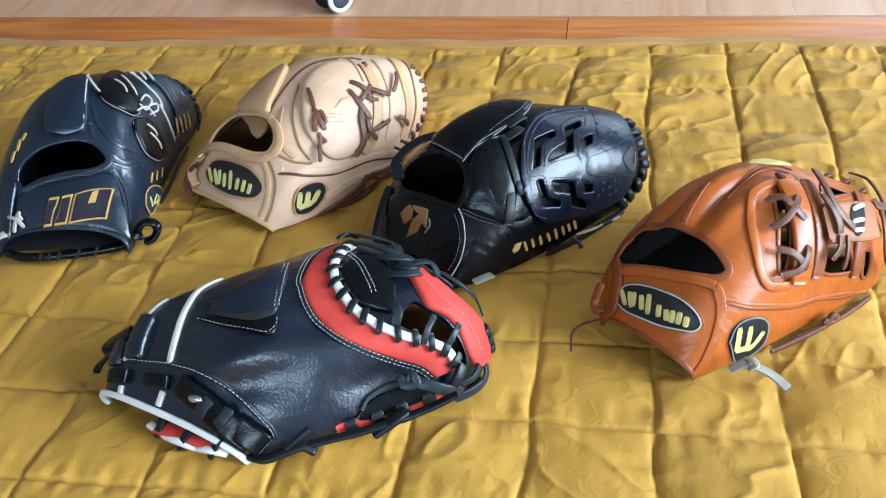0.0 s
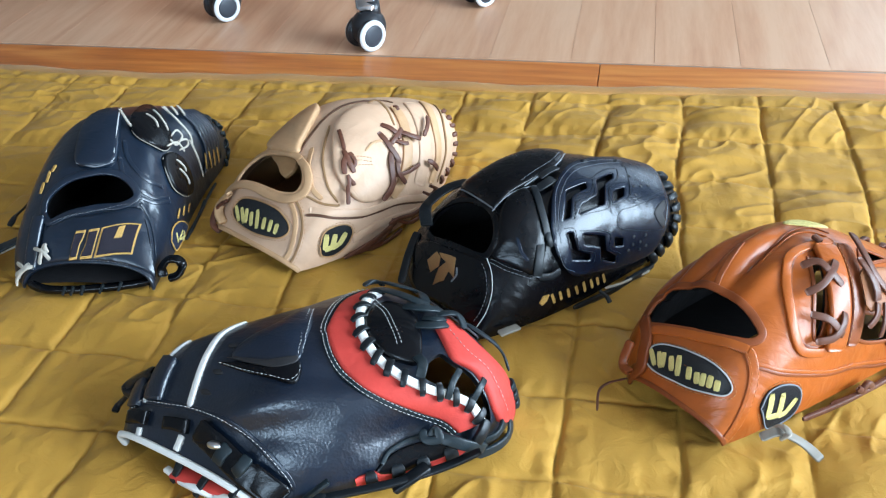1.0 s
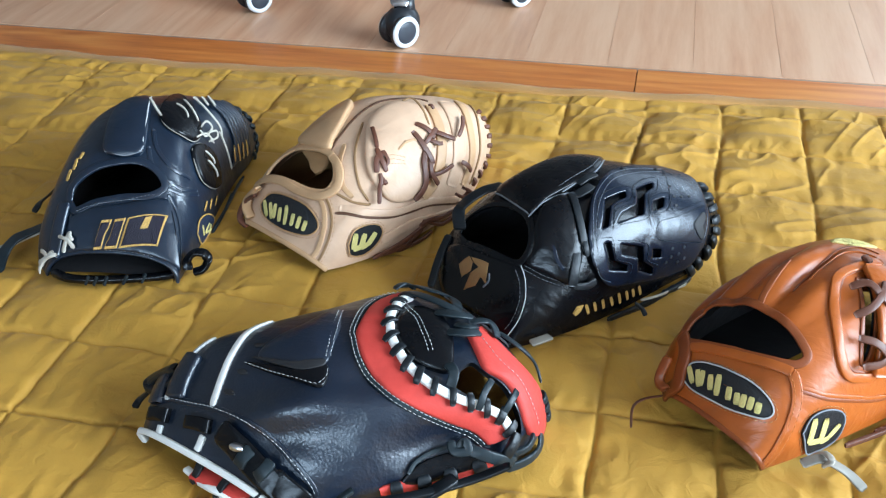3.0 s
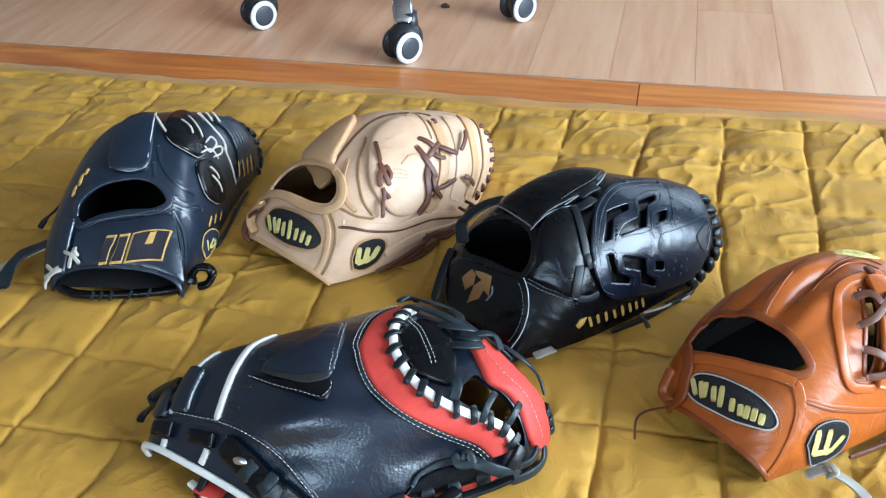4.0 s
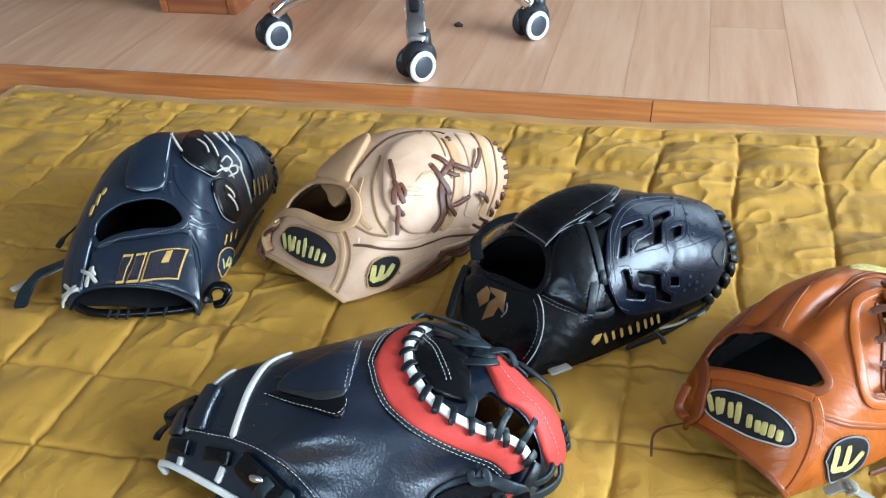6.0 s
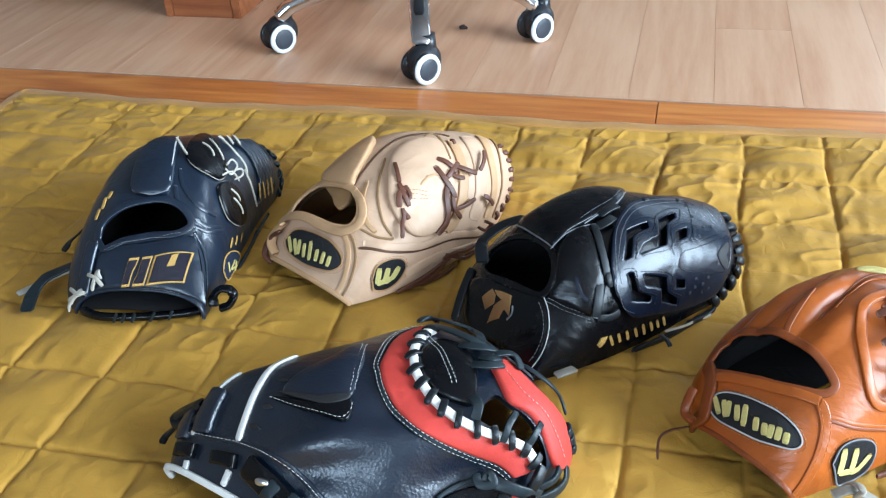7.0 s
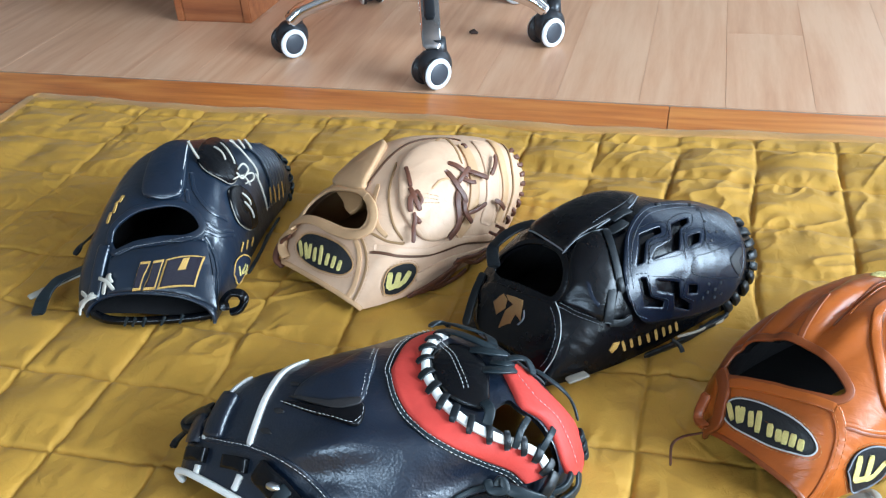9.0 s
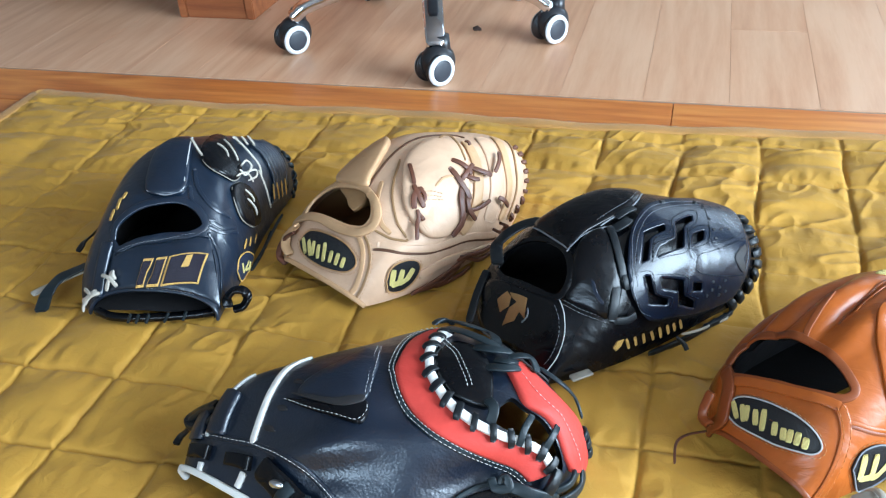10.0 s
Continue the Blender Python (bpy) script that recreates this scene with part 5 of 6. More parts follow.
    for line, w in (([(0.403, 0.425), (0.377, 0.35), (0.363, 0.287), (0.357, 0.25)], 0.008), ([(0.44, 0.442), (0.473, 0.446), (0.513, 0.45)], 0.008), ([(0.407, 0.408), (0.44, 0.408), (0.467, 0.417)], 0.010), ([(0.363, 0.271), (0.357, 0.242), (0.357, 0.217)], 0.006), ([(0.33, 0.246), (0.307, 0.2), (0.29, 0.154)], 0.010), ([(0.297, 0.15), (0.337, 0.133), (0.37, 0.133)], 0.008), ([(0.637, 0.458), (0.637, 0.442)], 0.008), ([(0.77, 0.462), (0.78, 0.454)], 0.008)):
        ribbon(sh, "lace", line, "lace_black", root, w, 0.0026, 0.004, 0.002, count=16)
    bars(sh, pairs([(0.343, 0.067), (0.357, 0.033), (0.373, 0.062), (0.383, 0.033), (0.403, 0.058), (0.413, 0.029), (0.433, 0.054), (0.447, 0.025), (0.463, 0.054), (0.477, 0.021), (0.493, 0.05), (0.507, 0.021), (0.52, 0.046), (0.533, 0.021), (0.547, 0.046), (0.563, 0.017)]), "gold", root, 0.0036, 0.0008, 0.0015)
    pad(sh, "emblem", [(0.3, 0.054), (0.313, 0.071), (0.337, 0.067), (0.327, 0.05), (0.31, 0.042)], "gold", root, 0.0016, "small gold emblem", True)
    for line in ([(0.543, 0.017), (0.627, 0.008), (0.677, 0)], [(0.677, 0), (0.717, 0), (0.737, 0), (0.74, 0)]):
        ribbon(sh, "side_lace", line, "lace_pale", root, 0.0028, 0.002, 0.008, 0.003, count=20)
    for line in ([(0.423, 0.004), (0.52, 0.004), (0.647, 0), (0.75, 0)], [(0.49, 0), (0.59, 0), (0.707, 0)], [(0.65, 0), (0.707, 0), (0.77, 0)]):
        ribbon(sh, "side_lace", line, "lace_black", root, 0.006, 0.004, 0.005, 0.003, count=24)
    cord("wrist_loop", [(-0.222, 0.838, 0.080), (-0.229, 0.863, 0.085), (-0.221, 0.873, 0.095), (-0.205, 0.890, 0.100), (-0.187, 0.904, 0.100)], "lace_black", root, 0.014, 0.003)
    cord("wrist_loop", [(-0.240, 0.861, 0.055), (-0.246, 0.837, 0.040), (-0.250, 0.810, 0.020)], "lace_black", root, 0.009, 0.004)
    cord("strap_end", [(-0.130, 0.748, 0.012), (-0.119, 0.757, 0.012), (-0.112, 0.765, 0.010)], "lace_dull", root, 0.010, 0.003, "pale strap end")
    cord("lace_end", [(-0.031, 0.824, 0.020), (-0.023, 0.825, 0.012), (-0.019, 0.820, 0.008)], "lace_black", root, 0.005, 0.003)


def glove_navy():
    sh = SHELLS["dark_navy"]
    root = glove_root(sh, "baseball_glove", "navy black leather pitcher glove with gold edged emblem and pale laces", "baseball glove", "gloves on the quilt")
    opening = [(0.163, 0.642), (0.21, 0.633), (0.243, 0.575), (0.267, 0.5), (0.283, 0.412), (0.28, 0.338), (0.257, 0.287), (0.227, 0.3), (0.19, 0.362), (0.17, 0.454), (0.15, 0.529), (0.13, 0.608)]
    shell = body(sh, root, "navy", "lining_dark", [opening], "smooth navy black leather")
    palm(sh, root, "lining_dark")
    tip_cap(sh, root, "navy")
    ribbon(sh, "opening_rim", opening + opening[:1], "navy", shell, 0.009, 0.007, -0.001, count=80)
    ribbon(sh, "wrist_rim", HEEL, "navy", shell, 0.006, 0.008, -0.003, count=60)
    strap = band(sh, "wrist_strap", [(0.117, 0.629), (0.137, 0.521), (0.157, 0.433), (0.197, 0.325), (0.223, 0.258)], [(0, 0.7), (0, 0.542), (0, 0.433), (0, 0.275), (0.017, 0.087)], "navy", root, 0.004, "navy wrist strap")
    stitches(sh, [(0.123, 0.608), (0.143, 0.521), (0.163, 0.433), (0.21, 0.312)], "stitch_grey", strap, 0.0045, 0.003, 0.0009, 0.0042)
    stitches(sh, [(0, 0.517), (0, 0.462), (0, 0.379), (0, 0.279)], "stitch_grey", strap, 0.0045, 0.003, 0.0009, 0.004)
    ribbon(sh, "strap_seam", [(0.237, 0.263), (0.227, 0.192), (0.177, 0.133), (0.11, 0.083), (0.027, 0.058)], "navy", shell, 0.005, 0.003, -0.0005)
    ribbon(sh, "strap_seam", [(0.22, 0.275), (0.203, 0.217), (0.147, 0.163), (0.07, 0.129), (0, 0.117)], "navy", shell, 0.003, 0.003, -0.0003)
    for rim, notch in (([(0.0, 0.558), (0.093, 0.508), (0.097, 0.482), (0.003, 0.527)], None), ([(0.003, 0.515), (0.098, 0.472), (0.106, 0.432), (0.008, 0.480)], None), ([(0.008, 0.472), (0.107, 0.424), (0.170, 0.242), (0.043, 0.279)], [(0.080, 0.372), (0.122, 0.348), (0.135, 0.318), (0.090, 0.336)])):
        gold = pad(sh, "emblem", rim, "gold", root, 0.0008, "gold edged dark emblem block", True, 0.0045, 0.05)
        c = np.asarray(rim).mean(0)
        inset = 0.89 if notch else 0.82
        pad(sh, "emblem_field", [tuple(c + inset * (np.asarray(p) - c)) for p in rim], "dark_thread", gold, 0.0006, "dark embroidered field", True, 0.0056, 0.05)
        if notch:
            pad(sh, "emblem_inset", notch, "gold", gold, 0.0005, "pale gold inset", True, 0.0064, 0.05)
    disc = pad(sh, "number_badge", [(0.267, 0.046), (0.303, 0.067), (0.37, 0.046), (0.43, 0.004), (0.37, 0), (0.317, 0), (0.283, 0.008)], "navy_thread", root, 0.002, "dark round badge with gold edge and number 14", lift=0.0005)
    loop = [(0.267, 0.046), (0.303, 0.067), (0.37, 0.046), (0.43, 0.004), (0.37, 0), (0.317, 0), (0.283, 0.008), (0.267, 0.046)]
    ribbon(sh, "badge_edge", loop, "gold", disc, 0.0018, 0.0014, 0.0015, count=50)
    for line in ([(0.31, 0.046), (0.307, 0.017)], [(0.367, 0.021), (0.323, 0.017), (0.383, 0)], [(0.38, 0.013), (0.353, 0)]):
        ribbon(sh, "numeral_stroke", line, "yellow", disc, 0.0028, 0.0014, 0.0028, count=10)
    flap = pad(sh, "finger_flap", [(0.297, 0.525), (0.377, 0.542), (0.477, 0.546), (0.55, 0.517), (0.557, 0.467), (0.41, 0.412), (0.317, 0.4), (0.287, 0.458)], "navy", root, 0.007, "padded navy finger flap", dome=0.25)
    ribbon(sh, "flap_piping", [(0.557, 0.467), (0.437, 0.429), (0.37, 0.417), (0.337, 0.408)], "stitch_white", flap, 0.0018, 0.0025, 0.006)
    ribbon(sh, "flap_piping", [(0.297, 0.521), (0.287, 0.462), (0.313, 0.4)], "stitch_grey", flap, 0.002, 0.002, 0.005)
    ribbon(sh, "lace", [(0.533, 0.462), (0.48, 0.412), (0.457, 0.383)], "lace_pale", flap, 0.003, 0.002, 0.007)
    for line in ([(0.34, 0.388), (0.29, 0.358), (0.27, 0.296), (0.283, 0.246)], [(0.27, 0.267), (0.297, 0.196), (0.36, 0.133)], [(0.407, 0.392), (0.343, 0.35), (0.313, 0.267), (0.357, 0.179)], [(0.25, 0.271), (0.287, 0.188), (0.357, 0.121)]):
        ribbon(sh, "back_welt", line, "navy", shell, 0.005, 0.003, -0.0006, count=26)
    # leaf-shaped web pieces
    for rim in ([(0.48, 0.4), (0.57, 0.425), (0.69, 0.45), (0.663, 0.375), (0.597, 0.283), (0.543, 0.229), (0.477, 0.233), (0.433, 0.3), (0.44, 0.358)], [(0.44, 0.229), (0.5, 0.212), (0.543, 0.163), (0.553, 0.104), (0.53, 0.058), (0.467, 0.071), (0.407, 0.129), (0.41, 0.188)]):
        leaf = pad(sh, "web_leaf", rim, "black", root, 0.006, "black leather web piece with pale edge", dome=0.1)
        ribbon(sh, "leaf_edge", rim + rim[:1], "lace_dull", leaf, 0.0016, 0.002, 0.002, count=60)
    for k in range(6):
        a = k * 0.014
        line = [(0.737, 0.362), (0.747, 0.283), (0.737, 0.188), (0.72, 0.104), (0.673, 0.054)]
        ribbon(sh, "web_ridge", [(u + a * 1.25, v) for u, v in line], "navy", root, 0.006, 0.004, 0.0, count=26)
    ribbon(sh, "web_welt", [(0.857, 0.383), (0.857, 0.263), (0.83, 0.146), (0.797, 0.054)], "lace_grey", root, 0.003, 0.003, 0.002, count=26)
    for line, w in (([(0.557, 0.371), (0.54, 0.329), (0.523, 0.304)], 0.003), ([(0.617, 0.375), (0.573, 0.312), (0.553, 0.271)], 0.003), ([(0.677, 0.375), (0.65, 0.283), (0.647, 0.212), (0.623, 0.171)], 0.004), ([(0.633, 0.2), (0.617, 0.146), (0.61, 0.1), (0.617, 0.067)], 0.004), ([(0.543, 0.25), (0.593, 0.254), (0.593, 0.225), (0.527, 0.217), (0.523, 0.246)], 0.0035), ([(0.547, 0.221), (0.607, 0.208), (0.587, 0.188), (0.53, 0.196)], 0.0035), ([(0.48, 0.242), (0.537, 0.221), (0.557, 0.179)], 0.003), ([(0.48, 0.188), (0.493, 0.154), (0.5, 0.133)], 0.003), ([(0.467, 0.163), (0.48, 0.125), (0.49, 0.096)], 0.003)):
        ribbon(sh, "lace", line, "lace_pale", root, w * 0.75, 0.0020, 0.008, 0.002, count=16)
    for line in ([(0.703, 0.388), (0.67, 0.333)], [(0.73, 0.379), (0.7, 0.317)], [(0.76, 0.379), (0.727, 0.304)]):
        ribbon(sh, "lace", line, "lace_pale", root, 0.004, 0.002, 0.006)
    bars(sh, pairs([(0.703, 0.121), (0.683, 0.067), (0.727, 0.117), (0.717, 0.054), (0.757, 0.113), (0.743, 0.05), (0.783, 0.113), (0.773, 0.046)]), "gold", root, 0.003, 0.0012, 0.004)
    bars(sh, pairs([(0.36, 0.062), (0.397, 0.071), (0.41, 0.042), (0.44, 0.054), (0.463, 0.025), (0.493, 0.037)]), "gold", root, 0.0035, 0.0012, 0.001)
    bars(sh, pairs([(0.237, 0.671), (0.27, 0.662), (0.263, 0.646), (0.3, 0.642), (0.293, 0.629), (0.313, 0.617)]), "gold", root, 0.005, 0.0012, 0.001)
    rungs(sh, [(0.893, 0.329), (0.987, 0.279), (0.93, 0.125), (0.977, 0), (0.833, 0)], 8, "lace_grey", root, 0.014, 0.006, 0.004, 0.001)
    for line in ([(0.39, 0), (0.473, 0), (0.573, 0), (0.723, 0)], [(0.363, 0), (0.47, 0), (0.607, 0)]):
        ribbon(sh, "side_lace", line, "lace_grey", root, 0.004, 0.003, 0.004, 0.003, count=24)
    cord("finger_loop", [(-0.533, 0.796, 0.012), (-0.534, 0.801, 0.022), (-0.527, 0.806, 0.030), (-0.516, 0.808, 0.030), (-0.512, 0.807, 0.022), (-0.517, 0.802, 0.012), (-0.527, 0.796, 0.010)], "black", root, 0.012, 0.005, "black leather finger loop")
    # wrist side lacing
    ribbon(sh, "wrist_roll", [(0.163, 0.654), (0.11, 0.688), (0.047, 0.75), (0, 0.804)], "navy", root, 0.016, 0.008, -0.001, count=24)
    for line in ([(0.063, 0.642), (0.03, 0.671), (0, 0.708)], [(0.06, 0.708), (0.037, 0.662), (0.007, 0.642)], [(0.063, 0.642), (0.033, 0.642)], [(0.057, 0.858), (0, 0.825), (0, 0.979)], [(0.017, 0.771), (0.003, 0.85), (0.027, 0.925)], [(0, 0.912), (0, 0.812), (0, 0.754)]):
        ribbon(sh, "wrist_lace", line, "lace_pale", root, 0.0045, 0.003, 0.006, 0.003, count=14)
    cord("strap_end", [(-0.730, 0.883, 0.060), (-0.765, 0.893, 0.030), (-0.785, 0.893, 0.014), (-0.790, 0.880, 0.006)], "lace_black", root, 0.009, 0.003)
    cord("strap_end", [(-0.729, 0.826, 0.030), (-0.751, 0.816, 0.022), (-0.761, 0.803, 0.020), (-0.768, 0.784, 0.010), (-0.758, 0.755, 0.006)], "lace_grey", root, 0.017, 0.003, "grey green leather strap end")
    cord("strap_end", [(-0.730, 0.825, 0.025), (-0.761, 0.817, 0.012), (-0.781, 0.802, 0.006), (-0.792, 0.785, 0.005)], "lace_pale", root, 0.012, 0.0025, "pale underside of the strap")
    # palm edge under the wrist opening
    edge = cord("palm_edge", [(-0.688, 0.765, 0.010), (-0.662, 0.758, 0.010), (-0.628, 0.763, 0.009), (-0.589, 0.773, 0.009), (-0.559, 0.784, 0.009), (-0.543, 0.792, 0.010)], "black", root, 0.010, 0.007)
    for line in ([(-0.642, 0.755, 0.006), (-0.637, 0.759, 0.016)], [(-0.632, 0.756, 0.006), (-0.627, 0.760, 0.016)], [(-0.620, 0.758, 0.006), (-0.616, 0.763, 0.016)], [(-0.600, 0.764, 0.006), (-0.594, 0.769, 0.016)], [(-0.580, 0.771, 0.006), (-0.575, 0.776, 0.016)]):
        cord("palm_lace", line, "lace_grey", edge, 0.005, 0.003)


def mitt_catcher():
    sh = SHELLS["mitt"]
    root = glove_root(sh, "catchers_mitt", "black and red leather catcher's mitt with white piping and laced web", "catcher's mitt", "gloves on the quilt")
    gap = [(0.603, 0.325), (0.647, 0.329), (0.650, 0.290), (0.668, 0.237), (0.665, 0.180), (0.655, 0.110), (0.642, 0.075), (0.622, 0.100), (0.612, 0.165), (0.585, 0.210), (0.555, 0.255), (0.547, 0.287), (0.573, 0.304)]
    shell = body(sh, root, "mitt", "lining_dark", [gap], "pebbled black leather")
    palm(sh, root, "lining_dark", 0.06, 0.55)
    tip_cap(sh, root, "red")
    ribbon(sh, "wrist_piping", HEEL, "white", shell, 0.006, 0.0065, -0.002, label="white leather wrist piping", count=70)
    outer = [(0.837, 0.596), (0.763, 0.613), (0.683, 0.604), (0.56, 0.533), (0.483, 0.479), (0.437, 0.404), (0.417, 0.321), (0.433, 0.254), (0.477, 0.188), (0.52, 0.133), (0.54, 0.087)]
    inner = [(0.787, 0.554), (0.727, 0.554), (0.647, 0.525), (0.563, 0.475), (0.52, 0.417), (0.5, 0.358), (0.5, 0.3), (0.527, 0.25), (0.567, 0.212), (0.6, 0.163), (0.607, 0.096)]
    red = band(sh, "red_band", outer, inner, "red", root, 0.004, "red suede band round the web")
    ribbon(sh, "web_piping", inner, "white", root, 0.008, 0.0075, 0.001, label="white leather piping", count=70)
    back = [(0.833, 0.608), (0.773, 0.633), (0.683, 0.617), (0.56, 0.542), (0.477, 0.479), (0.427, 0.4), (0.41, 0.317), (0.427, 0.25), (0.47, 0.183), (0.513, 0.125), (0.533, 0.083)]
    ribbon(sh, "band_welt", back, "lace_grey", shell, 0.005, 0.003, 0.0, count=60)
    stitches(sh, back, "stitch_white", shell, 0.0046, 0.003, 0.001, 0.0026, side=0.0018)
    stitches(sh, back, "stitch_white", shell, 0.0046, 0.003, 0.001, 0.0026, side=-0.0018)
    rungs(sh, inner, 14, "lace_black", root, 0.0155, 0.0066, 0.0026, 0.0070, 0.40, "web_lace")
    centre = pad(sh, "web_pad", [(0.67, 0.517), (0.733, 0.517), (0.747, 0.483), (0.71, 0.433), (0.63, 0.375), (0.567, 0.325), (0.537, 0.342), (0.527, 0.383), (0.55, 0.442), (0.6, 0.492)], "black", root, 0.007, "black suede web pad", dome=0.3)
    for side in (0.002, -0.002):
        stitches(sh, [(0.71, 0.537), (0.673, 0.496), (0.62, 0.446), (0.567, 0.383)], "stitch_white", centre, 0.0045, 0.003, 0.001, 0.010, side=side)
    top = band(sh, "web_strap", [(0.73, 0.396), (0.68, 0.342), (0.653, 0.296), (0.677, 0.237), (0.673, 0.179), (0.663, 0.108), (0.67, 0.058)], [(0.803, 0.367), (0.787, 0.279), (0.797, 0.2), (0.827, 0.1), (0.823, 0.037), (0.8, 0), (0.757, 0)], "red", root, 0.005, "red leather web strap")
    stitches(sh, [(0.747, 0.371), (0.713, 0.292), (0.72, 0.212), (0.71, 0.138), (0.71, 0.058)], "stitch_white", top, 0.005, 0.003, 0.0008, 0.0058)
    for line, w in (([(0.83, 0.629), (0.84, 0.592), (0.827, 0.529), (0.853, 0.479), (0.79, 0.442)], 0.013), ([(0.783, 0.567), (0.773, 0.512), (0.77, 0.458), (0.78, 0.421)], 0.011), ([(0.793, 0.613), (0.833, 0.608), (0.84, 0.579)], 0.010), ([(0.733, 0.479), (0.747, 0.438), (0.797, 0.4)], 0.012), ([(0.67, 0.421), (0.693, 0.392), (0.747, 0.367)], 0.011), ([(0.717, 0.425), (0.727, 0.396), (0.763, 0.379)], 0.008), ([(0.573, 0.342), (0.56, 0.312), (0.53, 0.283)], 0.012), ([(0.553, 0.208), (0.587, 0.242), (0.633, 0.263)], 0.008), ([(0.603, 0.171), (0.64, 0.196), (0.677, 0.204)], 0.008), ([(0.763, 0.404), (0.803, 0.358), (0.78, 0.321)], 0.010), ([(0.813, 0.321), (0.81, 0.254), (0.84, 0.167), (0.837, 0.108)], 0.009)):
        ribbon(sh, "lace", line, "lace_grey", root, w * 0.78, 0.0026, 0.006, 0.004, count=22)
    rungs(sh, [(0.8, 0.1), (0.807, 0.05), (0.813, 0)], 3, "lace_grey", root, 0.014, 0.008, 0.004, 0.005)
    ribbon(sh, "rim_loop", [(0.723, 0.029), (0.693, 0.008), (0.633, 0.008), (0.58, 0.008)], "lace_grey", root, 0.010, 0.0035, 0.003, 0.004, "grey green lace loop", 24)
    ribbon(sh, "rim_loop", [(0.677, 0.062), (0.64, 0.05), (0.593, 0.046)], "lace_grey", root, 0.007, 0.004, 0.004, 0.003, count=20)
    ribbon(sh, "lace", [(0.617, 0.104), (0.59, 0.079), (0.567, 0.05)], "lace_black", root, 0.010, 0.006, 0.006, 0.003, count=16)
    # white bands and the heel panel
    for line, w in (([(0.493, 0.725), (0.413, 0.667), (0.34, 0.608), (0.27, 0.567), (0.21, 0.537), (0.153, 0.512)], 0.0062), ([(0.363, 0.738), (0.3, 0.725), (0.24, 0.713), (0.177, 0.696), (0.12, 0.679)], 0.005), ([(0.067, 0.496), (0.017, 0.492)], 0.0062), ([(0.037, 0.658), (0, 0.65)], 0.006)):
        ribbon(sh, "white_band", line, "white", shell, w, 0.003, -0.0004, label="white leather band", count=30)
        for side in (w * 0.62, -w * 0.62):
            stitches(sh, line, "stitch_white", shell, 0.0045, 0.003, 0.0009, 0.0002, side=side)
    seam = [(0.12, 0.758), (0.133, 0.592), (0.153, 0.5), (0.167, 0.4), (0.157, 0.304), (0.147, 0.2), (0.137, 0.104), (0.123, 0.071)]
    stitches(sh, seam, "stitch_white", shell, 0.0048, 0.0034, 0.001, 0.0022)
    ribbon(sh, "heel_panel_edge", seam, "mitt", shell, 0.006, 0.003, -0.0008, count=40)
    ribbon(sh, "heel_roll", [(0.277, 0.692), (0.2, 0.662), (0.133, 0.633)], "mitt", shell, 0.022, 0.010, -0.003, count=24)
    ribbon(sh, "heel_roll", [(0.24, 0.808), (0.157, 0.758), (0.103, 0.738)], "mitt", shell, 0.018, 0.009, -0.003, count=24)
    pad(sh, "strap_keeper", [(0.1, 0.558), (0.12, 0.496), (0.08, 0.483), (0.06, 0.546)], "black", root, 0.006, "black leather strap keeper", True)
    pad(sh, "strap_keeper", [(0.087, 0.758), (0.097, 0.633), (0.05, 0.625), (0.04, 0.75)], "black", root, 0.006, "black leather strap keeper", True)
    strap = ribbon(sh, "wrist_strap", [(0.113, 0.462), (0.097, 0.396), (0.077, 0.317), (0.067, 0.221), (0.067, 0.104)], "black", root, 0.024, 0.005, 0.002, 0.002, "black wrist strap with steel rivet", 30)
    ribbon(sh, "strap_loop", [(0.117, 0.354), (0.08, 0.35), (0.047, 0.342)], "lace_grey", root, 0.012, 0.0030, 0.007, 0.002, count=16)
    ribbon(sh, "strap_loop", [(0.123, 0.279), (0.083, 0.267), (0.05, 0.267)], "lace_grey", root, 0.011, 0.0034, 0.007, 0.003, count=16)
    ribbon(sh, "strap_tail", [(0.077, 0.237), (0.08, 0.154), (0.09, 0.062)], "black", root, 0.023, 0.0026, 0.005, 0.001, count=16)
    u, v = 0.100, 0.388
    pad(sh, "rivet", [(u - 0.014, v - 0.006), (u, v - 0.022), (u + 0.014, v - 0.006), (u + 0.012, v + 0.014), (u, v + 0.022), (u - 0.013, v + 0.012)], "steel", strap, 0.002, "steel rivet", lift=0.0095, dome=0.8)
    # finger slot
    slot = pad(sh, "finger_slot", [(0.29, 0.533), (0.313, 0.492), (0.34, 0.446), (0.383, 0.438), (0.353, 0.396), (0.323, 0.379), (0.307, 0.425), (0.293, 0.479)], "black", root, 0.004, "black stitched finger slot", dome=0.1)
    stitches(sh, [(0.29, 0.533), (0.297, 0.483), (0.31, 0.429), (0.323, 0.388), (0.353, 0.4), (0.38, 0.429)], "stitch_white", slot, 0.0046, 0.003, 0.0009, 0.004)
    # dark pad in place of the shaded slot opening
    pad(sh, "slot_mouth", [(0.31, 0.529), (0.33, 0.492), (0.35, 0.454), (0.39, 0.45), (0.373, 0.433), (0.337, 0.442), (0.32, 0.483)], "lining_dark", slot, 0.001, lift=0.0045)
    finger = pad(sh, "finger_sleeve", [(0.32, 0.529), (0.397, 0.567), (0.493, 0.604), (0.62, 0.65), (0.53, 0.55), (0.433, 0.483), (0.387, 0.446), (0.343, 0.462), (0.323, 0.496)], "mitt", root, 0.0022, "pebbled black finger sleeve", dome=1.8)
    for side in (0.002, -0.002):
        stitches(sh, [(0.6, 0.617), (0.497, 0.533), (0.43, 0.483), (0.393, 0.446)], "stitch_white", shell, 0.0046, 0.003, 0.0009, 0.003, side=side)
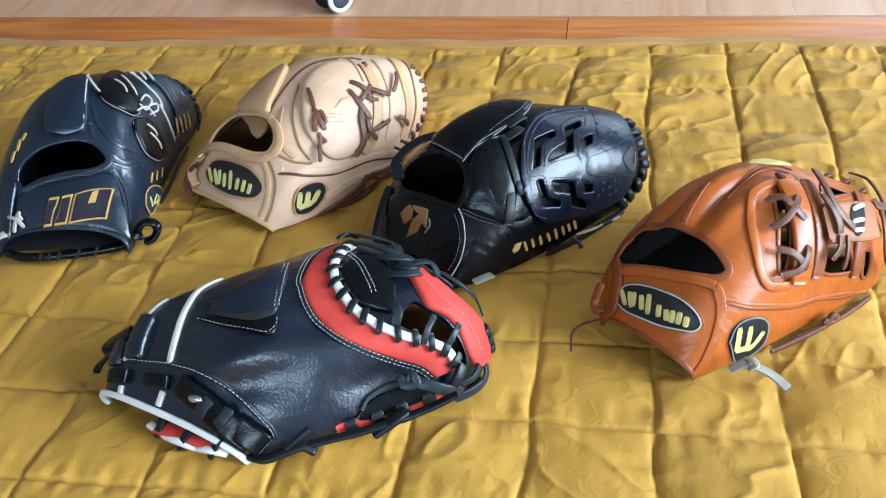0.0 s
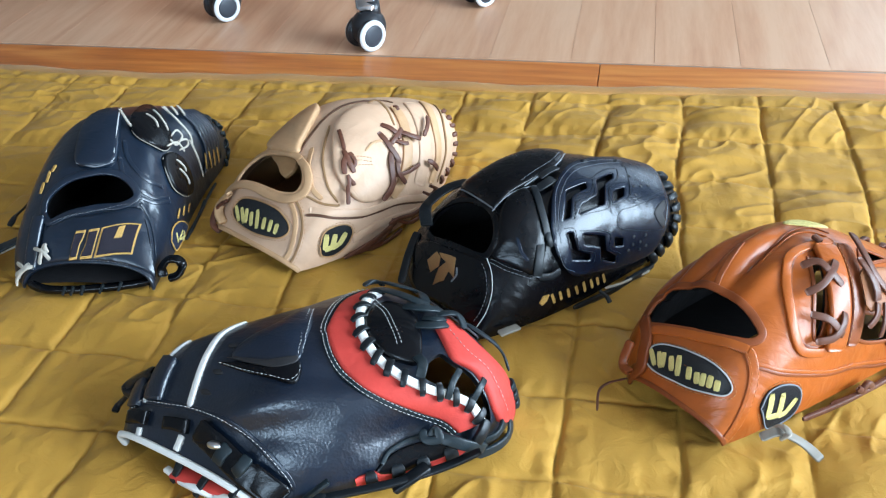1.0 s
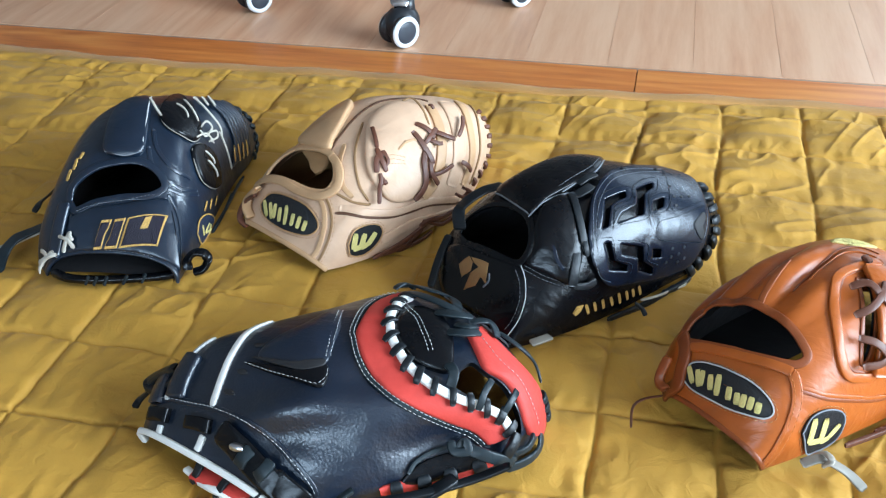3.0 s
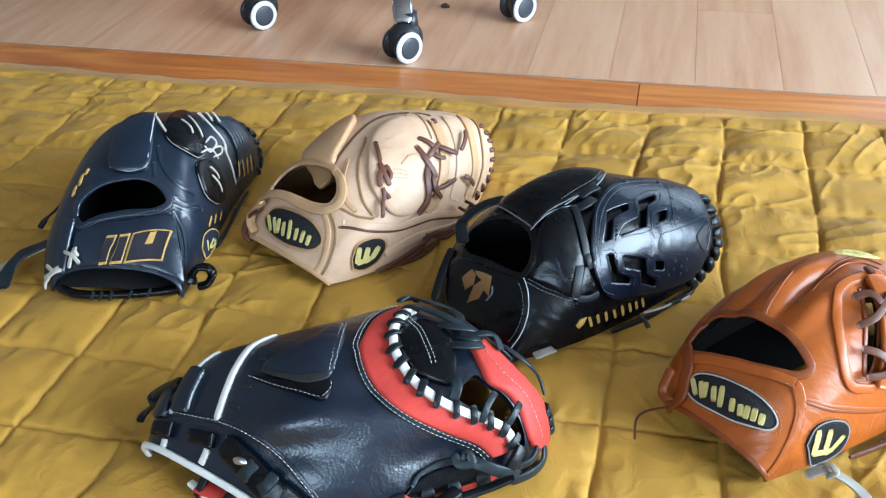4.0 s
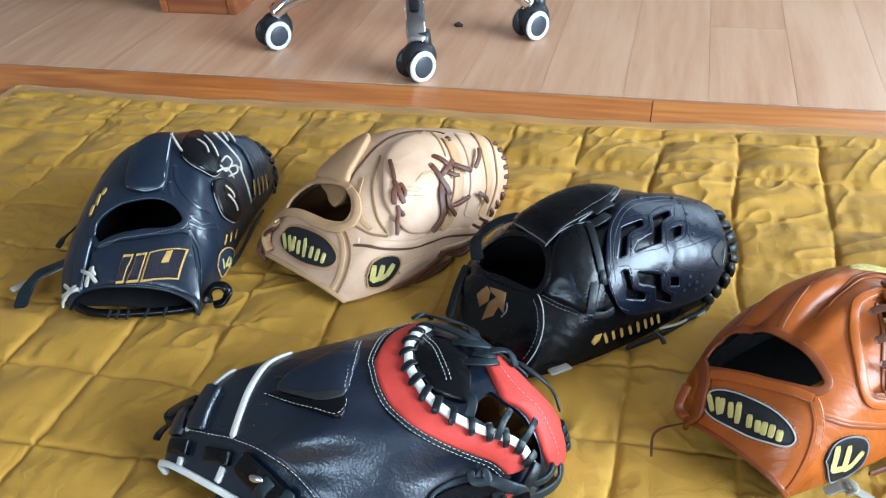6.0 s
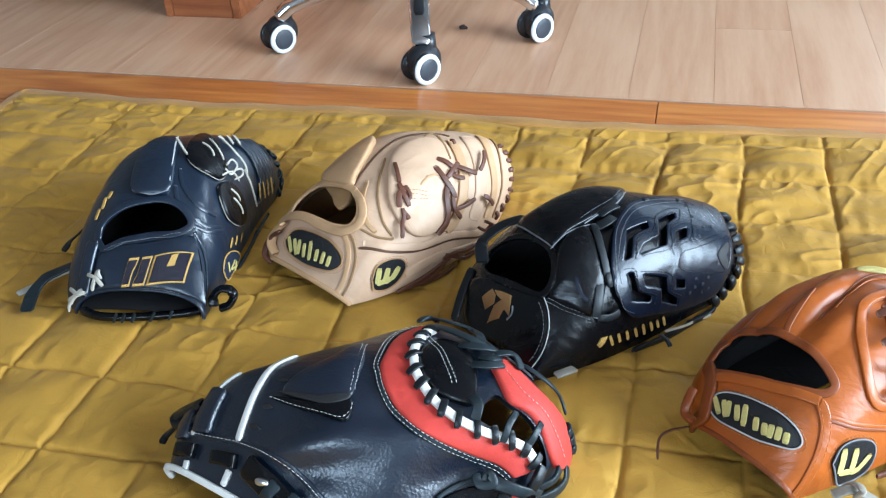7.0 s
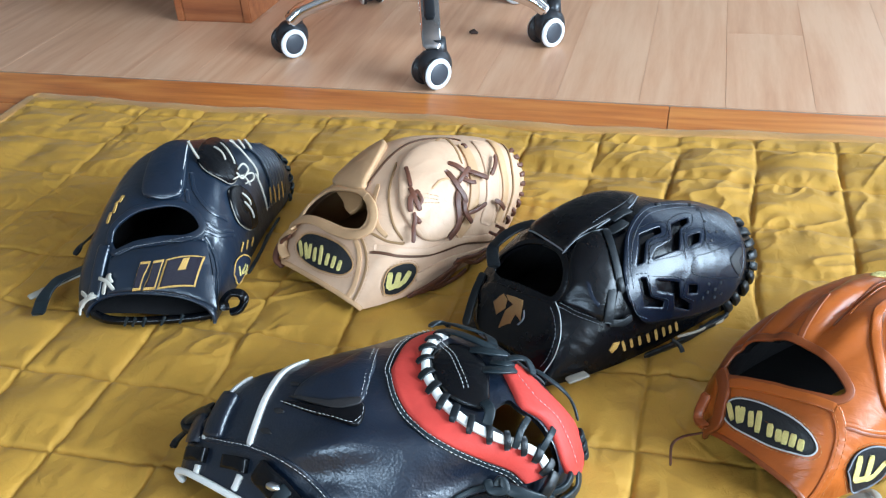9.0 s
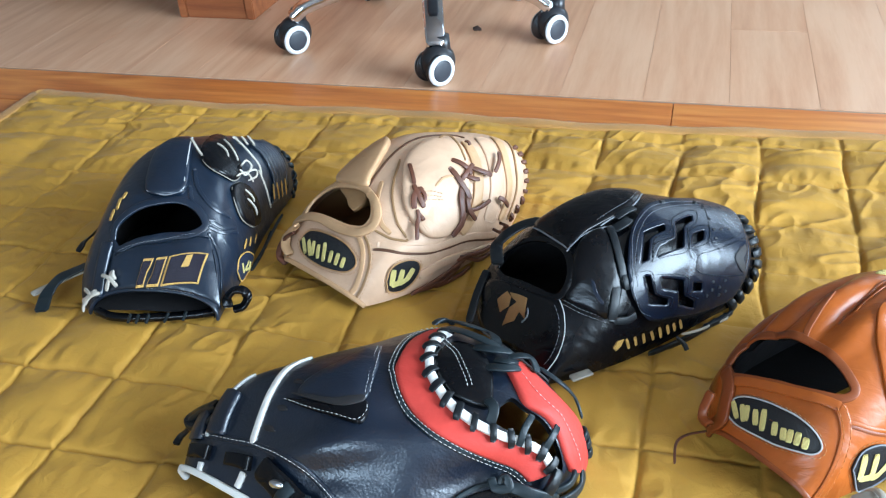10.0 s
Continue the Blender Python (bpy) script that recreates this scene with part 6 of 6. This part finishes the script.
    # eyelet holes drawn as dark dots, their shade put into the colour
    for u, v in [(0.353, 0.562), (0.207, 0.508), (0.267, 0.521)]:
        pad(sh, "eyelet", [(u - 0.009, v), (u, v + 0.012), (u + 0.009, v), (u, v - 0.012)], "lining_dark", shell, 0.0012, count=16)
    patch = pad(sh, "side_patch", [(0.333, 0.037), (0.373, 0.071), (0.427, 0.083), (0.49, 0.083), (0.523, 0.071), (0.503, 0.037), (0.447, 0.029), (0.387, 0.021)], "black", root, 0.003, "black leather side patch", dome=0.3)
    stitches(sh, [(0.313, 0.033), (0.373, 0.029), (0.447, 0.029), (0.497, 0.037), (0.523, 0.067)], "stitch_white", patch, 0.0046, 0.003, 0.0009, 0.002)
    ribbon(sh, "patch_edge", [(0.353, 0.058), (0.377, 0.083), (0.423, 0.096), (0.463, 0.1)], "lace_grey", patch, 0.004, 0.003, 0.002)
    ribbon(sh, "knot_lace", [(0.463, 0.125), (0.46, 0.087), (0.493, 0.087), (0.493, 0.117), (0.47, 0.087)], "lace_grey", root, 0.008, 0.005, 0.006, 0.003, count=26)
    ribbon(sh, "knot_lace", [(0.487, 0.092), (0.53, 0.071), (0.597, 0.029)], "lace_grey", root, 0.011, 0.004, 0.007, 0.004, count=20)
    ribbon(sh, "red_edge", [(0.283, 0.025), (0.36, 0.025), (0.44, 0.025), (0.507, 0.033), (0.563, 0.046)], "red", root, 0.012, 0.004, -0.001, label="red leather edge", count=30)
    rungs(sh, [(0.287, 0.017), (0.373, 0.017), (0.453, 0.021), (0.547, 0.033)], 4, "lace_black", root, 0.022, 0.012, 0.0025, 0.003)
    cord("side_lace", [(-0.269, 0.505, 0.010), (-0.240, 0.515, 0.014), (-0.202, 0.530, 0.016), (-0.174, 0.545, 0.016), (-0.145, 0.562, 0.018), (-0.120, 0.570, 0.030)], "lace_black", root, 0.008, 0.004)
    cord("side_lace", [(-0.193, 0.534, 0.008), (-0.178, 0.543, 0.016), (-0.165, 0.555, 0.020)], "lace_black", root, 0.012, 0.006)
    cord("side_lace", [(-0.299, 0.500, 0.008), (-0.281, 0.495, 0.012), (-0.265, 0.502, 0.014), (-0.251, 0.510, 0.014), (-0.239, 0.510, 0.008)], "lace_black", root, 0.010, 0.005)
    cord("side_lace", [(-0.265, 0.504, 0.016), (-0.250, 0.508, 0.030), (-0.242, 0.513, 0.035)], "lace_grey", root, 0.006, 0.004)
    cord("wrist_lace", [(-0.437, 0.596, 0.060), (-0.463, 0.601, 0.040), (-0.473, 0.598, 0.030), (-0.456, 0.589, 0.035), (-0.434, 0.586, 0.055)], "lace_black", root, 0.012, 0.008)
    cord("wrist_lace", [(-0.458, 0.597, 0.040), (-0.478, 0.599, 0.018), (-0.488, 0.596, 0.008), (-0.489, 0.588, 0.006)], "lace_black", root, 0.007, 0.004)
    # red palm and its white lacing under the wrist edge
    sole = cord("palm_edge", [(-0.394, 0.525, 0.008), (-0.381, 0.520, 0.010), (-0.359, 0.514, 0.010), (-0.337, 0.509, 0.010), (-0.320, 0.506, 0.008)], "red", root, 0.020, 0.008, "red leather palm edge")
    for line in ([(-0.404, 0.525, 0.010), (-0.395, 0.520, 0.010), (-0.386, 0.515, 0.008)], [(-0.386, 0.514, 0.010), (-0.367, 0.506, 0.012), (-0.347, 0.502, 0.009)], [(-0.347, 0.502, 0.010), (-0.332, 0.498, 0.013), (-0.317, 0.498, 0.010)]):
        cord("palm_lace", line, "white", sole, 0.007, 0.004)
    for line in ([(-0.387, 0.529, 0.022), (-0.388, 0.521, 0.018), (-0.393, 0.513, 0.007)], [(-0.352, 0.520, 0.022), (-0.359, 0.511, 0.018), (-0.366, 0.501, 0.007)], [(-0.322, 0.508, 0.022), (-0.327, 0.502, 0.018), (-0.334, 0.494, 0.007)]):
        cord("palm_lace", line, "lace_black", sole, 0.008, 0.003)


glove_navy()
glove_tan()
glove_black()
glove_orange()
mitt_catcher()
